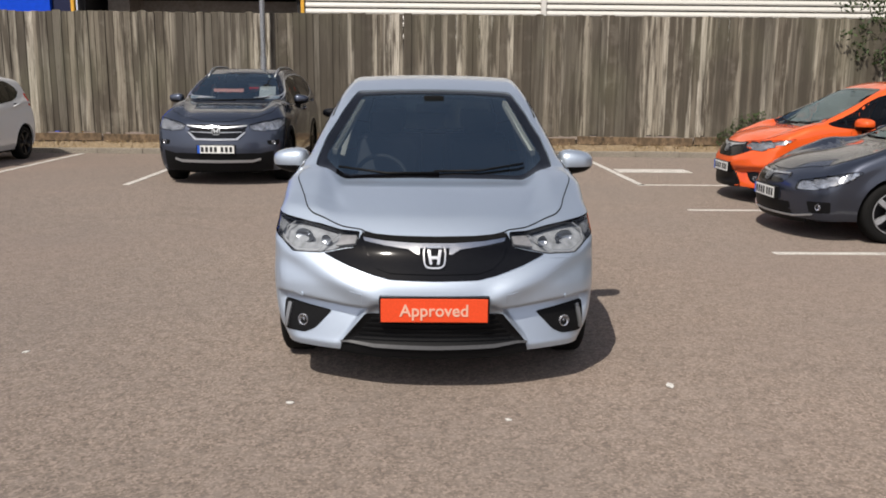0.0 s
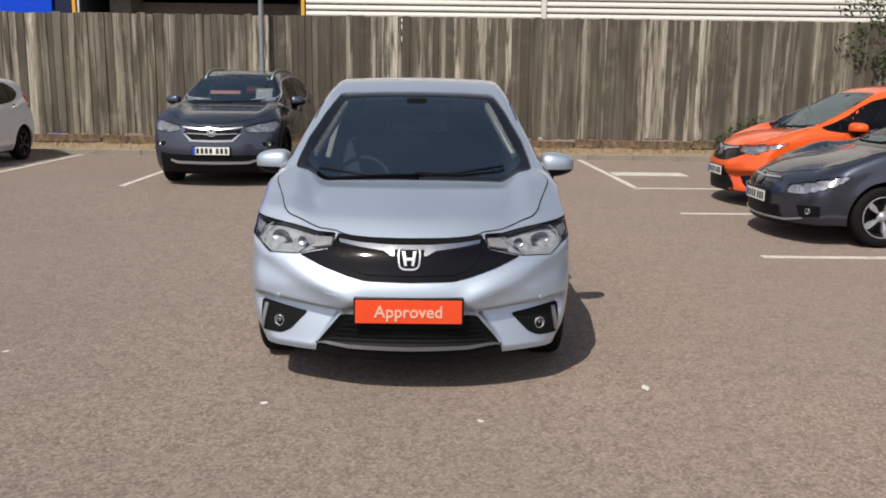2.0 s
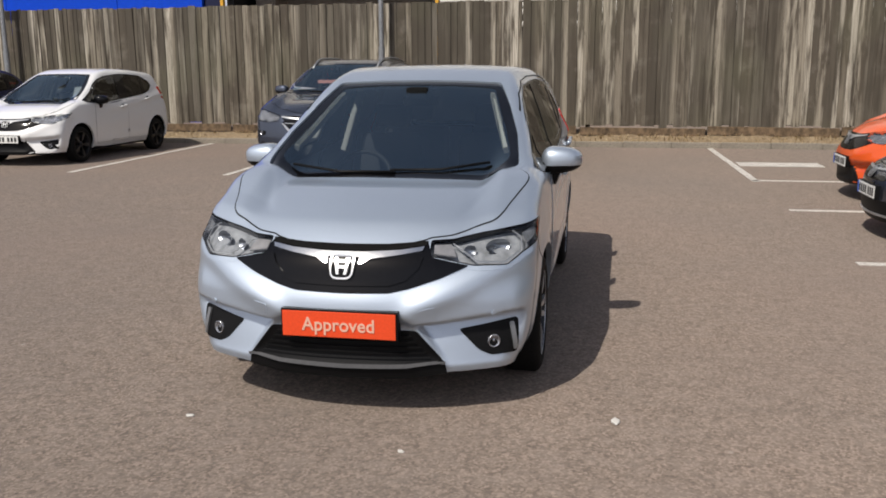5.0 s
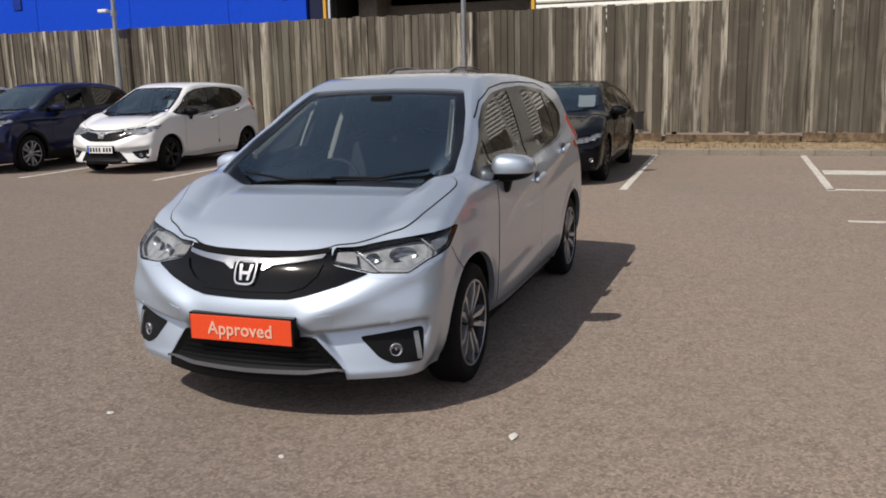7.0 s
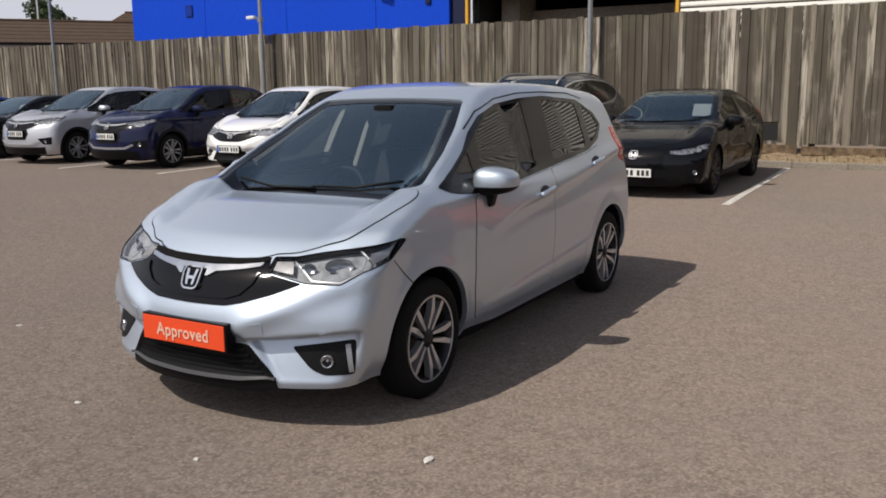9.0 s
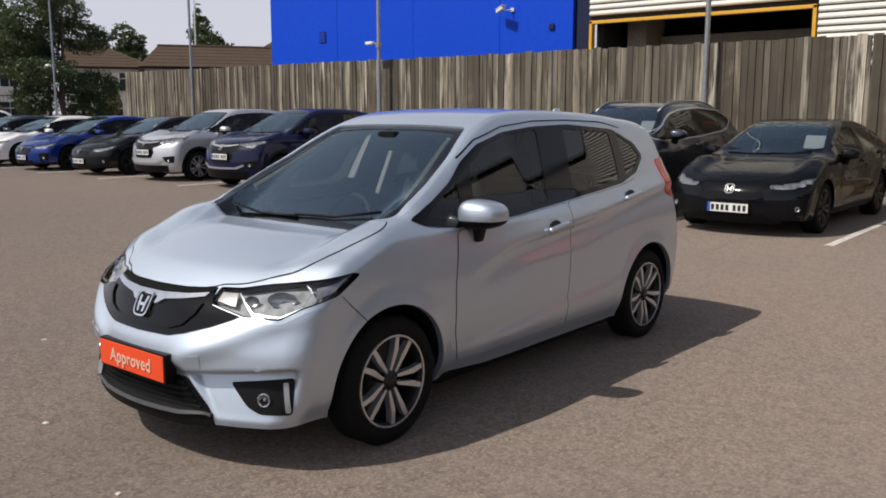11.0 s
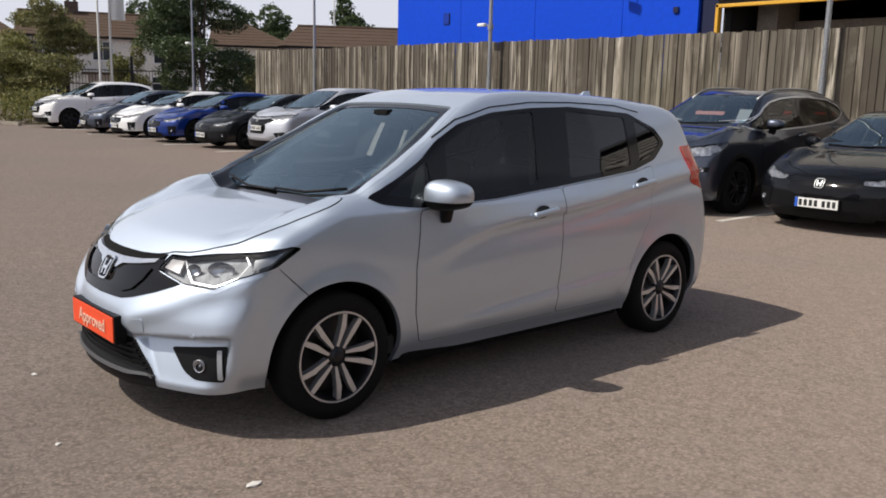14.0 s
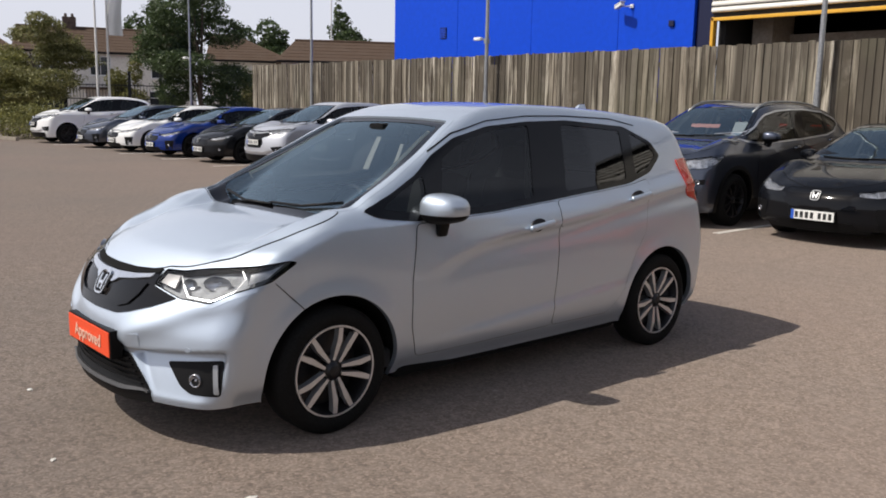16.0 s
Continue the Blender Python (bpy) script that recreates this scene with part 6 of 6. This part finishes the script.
# ---- far houses ----
RENDER = plain("off-white rendered wall", (0.70, 0.67, 0.61), 0.9, 0, 8, 0.10, 0.2)
BRICKRED = plain("red-brown brickwork", (0.095, 0.068, 0.055), 0.9, 0, 6, 0.25, 0.3)
TILES = roof_tiles()
WINDOW = plain("dark window glass", (0.03, 0.035, 0.04), 0.08, 0, 20, 0.1)
UPVC = plain("white window frame", (0.72, 0.72, 0.70), 0.5, 0, 20, 0.05)


def house(left, far, w, d, eaves, ridge, hip=(0.0, 0.0), label="", windows=(), wall=None, chimneys=(), turn=0.0, porch=None):
    """A house whose long front faces the car park. windows: (x, z, width, height) on the front."""
    o = tagged(new("house"), label, "house", "houses beyond the car park")
    x, y = spot(left, far)
    o.matrix_basis = pose(x, y, 0, 0, 0, left + turn)
    part("wall", box((-w / 2, 0, 0), (w / 2, d, eaves)), wall or RENDER, o, "rendered house wall")
    bm = bmesh.new()
    e = 0.35
    a = [(-w / 2 - e, -e), (w / 2 + e, -e), (w / 2 + e, d + e), (-w / 2 - e, d + e)]
    low = [bm.verts.new((*p, eaves - 0.08)) for p in a]
    mid = [bm.verts.new((*p, eaves + 0.04)) for p in a]
    r = [bm.verts.new((-w / 2 - e + hip[0], d / 2, ridge)), bm.verts.new((w / 2 + e - hip[1], d / 2, ridge))]
    bm.faces.new(low[::-1])
    for i in range(4):
        bm.faces.new((low[i], low[(i + 1) % 4], mid[(i + 1) % 4], mid[i]))
    bm.faces.new((mid[0], mid[1], r[1], r[0])), bm.faces.new((mid[2], mid[3], r[0], r[1]))
    bm.faces.new((mid[1], mid[2], r[1])), bm.faces.new((mid[3], mid[0], r[0]))
    roof = part("roof", bm, TILES, o, "brown tiled roof")
    n = max(3, int((ridge - eaves) / 0.22))
    for k in range(n):
        u, v = k / n, (k + 1) / n
        z, zz = (eaves + 0.04 + (ridge - eaves - 0.04) * q for q in (u, v))
        y0, y1 = (-e + (d / 2 + e) * q for q in (u, v))
        xa, xb = -w / 2 - e + hip[0] * v, w / 2 + e - hip[1] * v
        slab = [(xa, y0, z), (xb, y0, z), (xb, y1, zz), (xa, y1, zz), (xa, y0 - 0.01, z + 0.022), (xb, y0 - 0.01, z + 0.022), (xb, y1, zz + 0.006), (xa, y1, zz + 0.006)]
        part_mesh("tile_course", mesh_of("tile_course", slab, [(3, 2, 1, 0), (4, 5, 6, 7), (0, 1, 5, 4), (1, 2, 6, 5), (2, 3, 7, 6), (3, 0, 4, 7)]), TILES, roof)
    part("ridge", tube(bmesh.new(), (-w / 2 - e + hip[0], d / 2, ridge + 0.02), (w / 2 + e - hip[1], d / 2, ridge + 0.02), 0.1, 0.1, 8), TILES, roof)
    part("gutter", box((-w / 2 - e, -e - 0.1, eaves - 0.10), (w / 2 + e, -e - 0.003, eaves + 0.02), 0.02), MATBLACK, o, "black gutter")
    for cx, cw in chimneys:
        c = part("chimney", box((cx - cw / 2, d / 2 - 0.35, ridge - 0.6), (cx + cw / 2, d / 2 + 0.35, ridge + 0.75), 0.02), BRICKRED, o, "brick chimney stack")
        part("chimney_pot", tube(tube(bmesh.new(), (cx - cw / 4, d / 2, ridge + 0.75), (cx - cw / 4, d / 2, ridge + 1.0), 0.11, 0.09), (cx + cw / 4, d / 2, ridge + 0.75), (cx + cw / 4, d / 2, ridge + 1.0), 0.11, 0.09), BRICKRED, c)
    for wx, wz, ww, wh in windows:
        win = part("window", box((wx - ww / 2 - 0.06, -0.03, wz - 0.06), (wx + ww / 2 + 0.06, 0.06, wz + wh + 0.06), 0.01), UPVC, o, "white framed window")
        k = max(2, round(ww / 0.6))
        for i in range(k):
            for z0, z1 in ((0, wh * 0.66), (wh * 0.70, wh)):
                part("pane", box((wx - ww / 2 + i * ww / k + 0.02, -0.036, wz + z0), (wx - ww / 2 + (i + 1) * ww / k - 0.02, -0.031, wz + z1)), WINDOW, win)
        part("sill", box((wx - ww / 2 - 0.1, -0.12, wz - 0.12), (wx + ww / 2 + 0.1, 0.0, wz - 0.065)), UPVC, win)
    if porch:
        p0, p1, pz = porch
        part("porch_roof", box((p0, -1.2, pz), (p1, -0.01, pz + 0.14), 0.02, pose(0, 0, 0, 0, 0, 0)), TILES, o, "tiled porch roof")
        part("porch_wall", box((p0 + 0.2, -1.0, 0), (p0 + 0.4, -0.01, pz - 0.003)), RENDER, o)
        part("porch_wall", box((p1 - 0.4, -1.0, 0), (p1 - 0.2, -0.01, pz - 0.003)), RENDER, o)
    return o


house(69.2, 66, 11.5, 7.5, 4.80, 6.65, label="off-white semi-detached house with a brown tiled roof", windows=((-4.1, 3.2, 1.7, 1.2), (-0.6, 3.3, 1.3, 1.2), (3.6, 3.2, 1.7, 1.2), (-4.0, 0.9, 2.0, 1.3), (3.6, 0.9, 2.0, 1.3)), chimneys=((-2.6, 0.9),), porch=(-2.0, 1.4, 2.3))
house(60.9, 66, 5.6, 7.5, 4.55, 6.55, (0.3, 4.0), "off-white house with a hipped brown roof", ((-1.4, 3.0, 1.5, 1.2), (1.4, 3.0, 1.5, 1.2), (0, 0.9, 1.6, 1.3)))
house(76.6, 66, 6.5, 7.5, 4.3, 5.9, (2.0, 2.0), "off-white house half hidden by trees", ((-1.4, 2.9, 1.5, 1.2), (1.6, 2.9, 1.5, 1.2)))
house(54.2, 57, 9.5, 7.0, 4.2, 5.7, (1.2, 0.5), "low house with a grey-brown roof behind the fence", ((-2, 1.2, 1.8, 1.2),), turn=4)
house(50.3, 74, 5.0, 6.0, 6.0, 7.6, (2.2, 2.2), "house with a small brown gable", ((0, 4.0, 1.4, 1.2),), BRICKRED)

# ---- boundary fence of dark posts, flag poles ----
DARKSTEEL = plain("dark painted steel", (0.018, 0.019, 0.021), 0.5, 0.2, 40, 0.1)
pal = tagged(new("steel_fence"), "dark steel post and mesh fence at the boundary", "fence")
ax, ay = spot(73.5, 49)
bx, by = spot(60.9, 49)
pal.matrix_basis = pose(ax, ay, 0, 0, 0, math.degrees(math.atan2(by - ay, bx - ax)))
ln = math.hypot(bx - ax, by - ay)
for k in range(8):
    part("post", box((ln * k / 7 - 0.07, -0.07, 0), (ln * k / 7 + 0.07, 0.07, 3.05), 0.01), DARKSTEEL, pal)
for z in (0.3, 1.6, 2.3):
    part("rail", box((0, -0.02, z), (ln, 0.02, z + 0.05)), DARKSTEEL, pal)
for k in range(70):
    x = ln * (k + 0.5) / 70
    part("pale", box((x - 0.012, -0.012, 0.05), (x + 0.012, 0.012, 2.4)), DARKSTEEL, pal)


def flag_pole(left, far, h, flag):
    o = tagged(new("flag_pole"), "tall white flag pole" + (" with a hanging white banner" if flag else " without a flag"), "flag pole", "flag poles")
    o.location = (*spot(left, far), 0)
    part("pole", tube(bmesh.new(), (0, 0, 0), (0, 0, h), 0.06, 0.04, 12), WHITEPAINT, o)
    part("base", tube(bmesh.new(), (0, 0, 0), (0, 0, 0.3), 0.12, 0.10, 12), GALV, o)
    part("finial", tube(bmesh.new(), (0, 0, h), (0, 0, h + 0.12), 0.07, 0.02, 12), WHITEPAINT, o)
    if flag:
        n, vs, fs = 10, [], []
        for i in range(n + 1):
            for j in range(n + 1):
                u, v = i / n, j / n
                vs.append((0.05 + 0.62 * u + 0.03 * math.sin(v * 7), 0.06 * math.sin(u * 6 + v * 3), h - 0.2 - 2.6 * v))
        for i in range(n):
            for j in range(n):
                a = i * (n + 1) + j
                fs.append((a, a + n + 1, a + n + 2, a + 1))
        o2 = part_mesh("banner", mesh_of("banner", vs, fs, True), WHITEPAINT, o, "plain white banner", pose(0, 0, 0, 0, 0, 65))


flag_pole(69.9, 44, 8.5, False)
flag_pole(69.25, 44, 7.3, True)
flag_pole(55.85, 62, 10.0, False)
lamp_post(-28.0, 17.8, 7.0, 0.036, True)
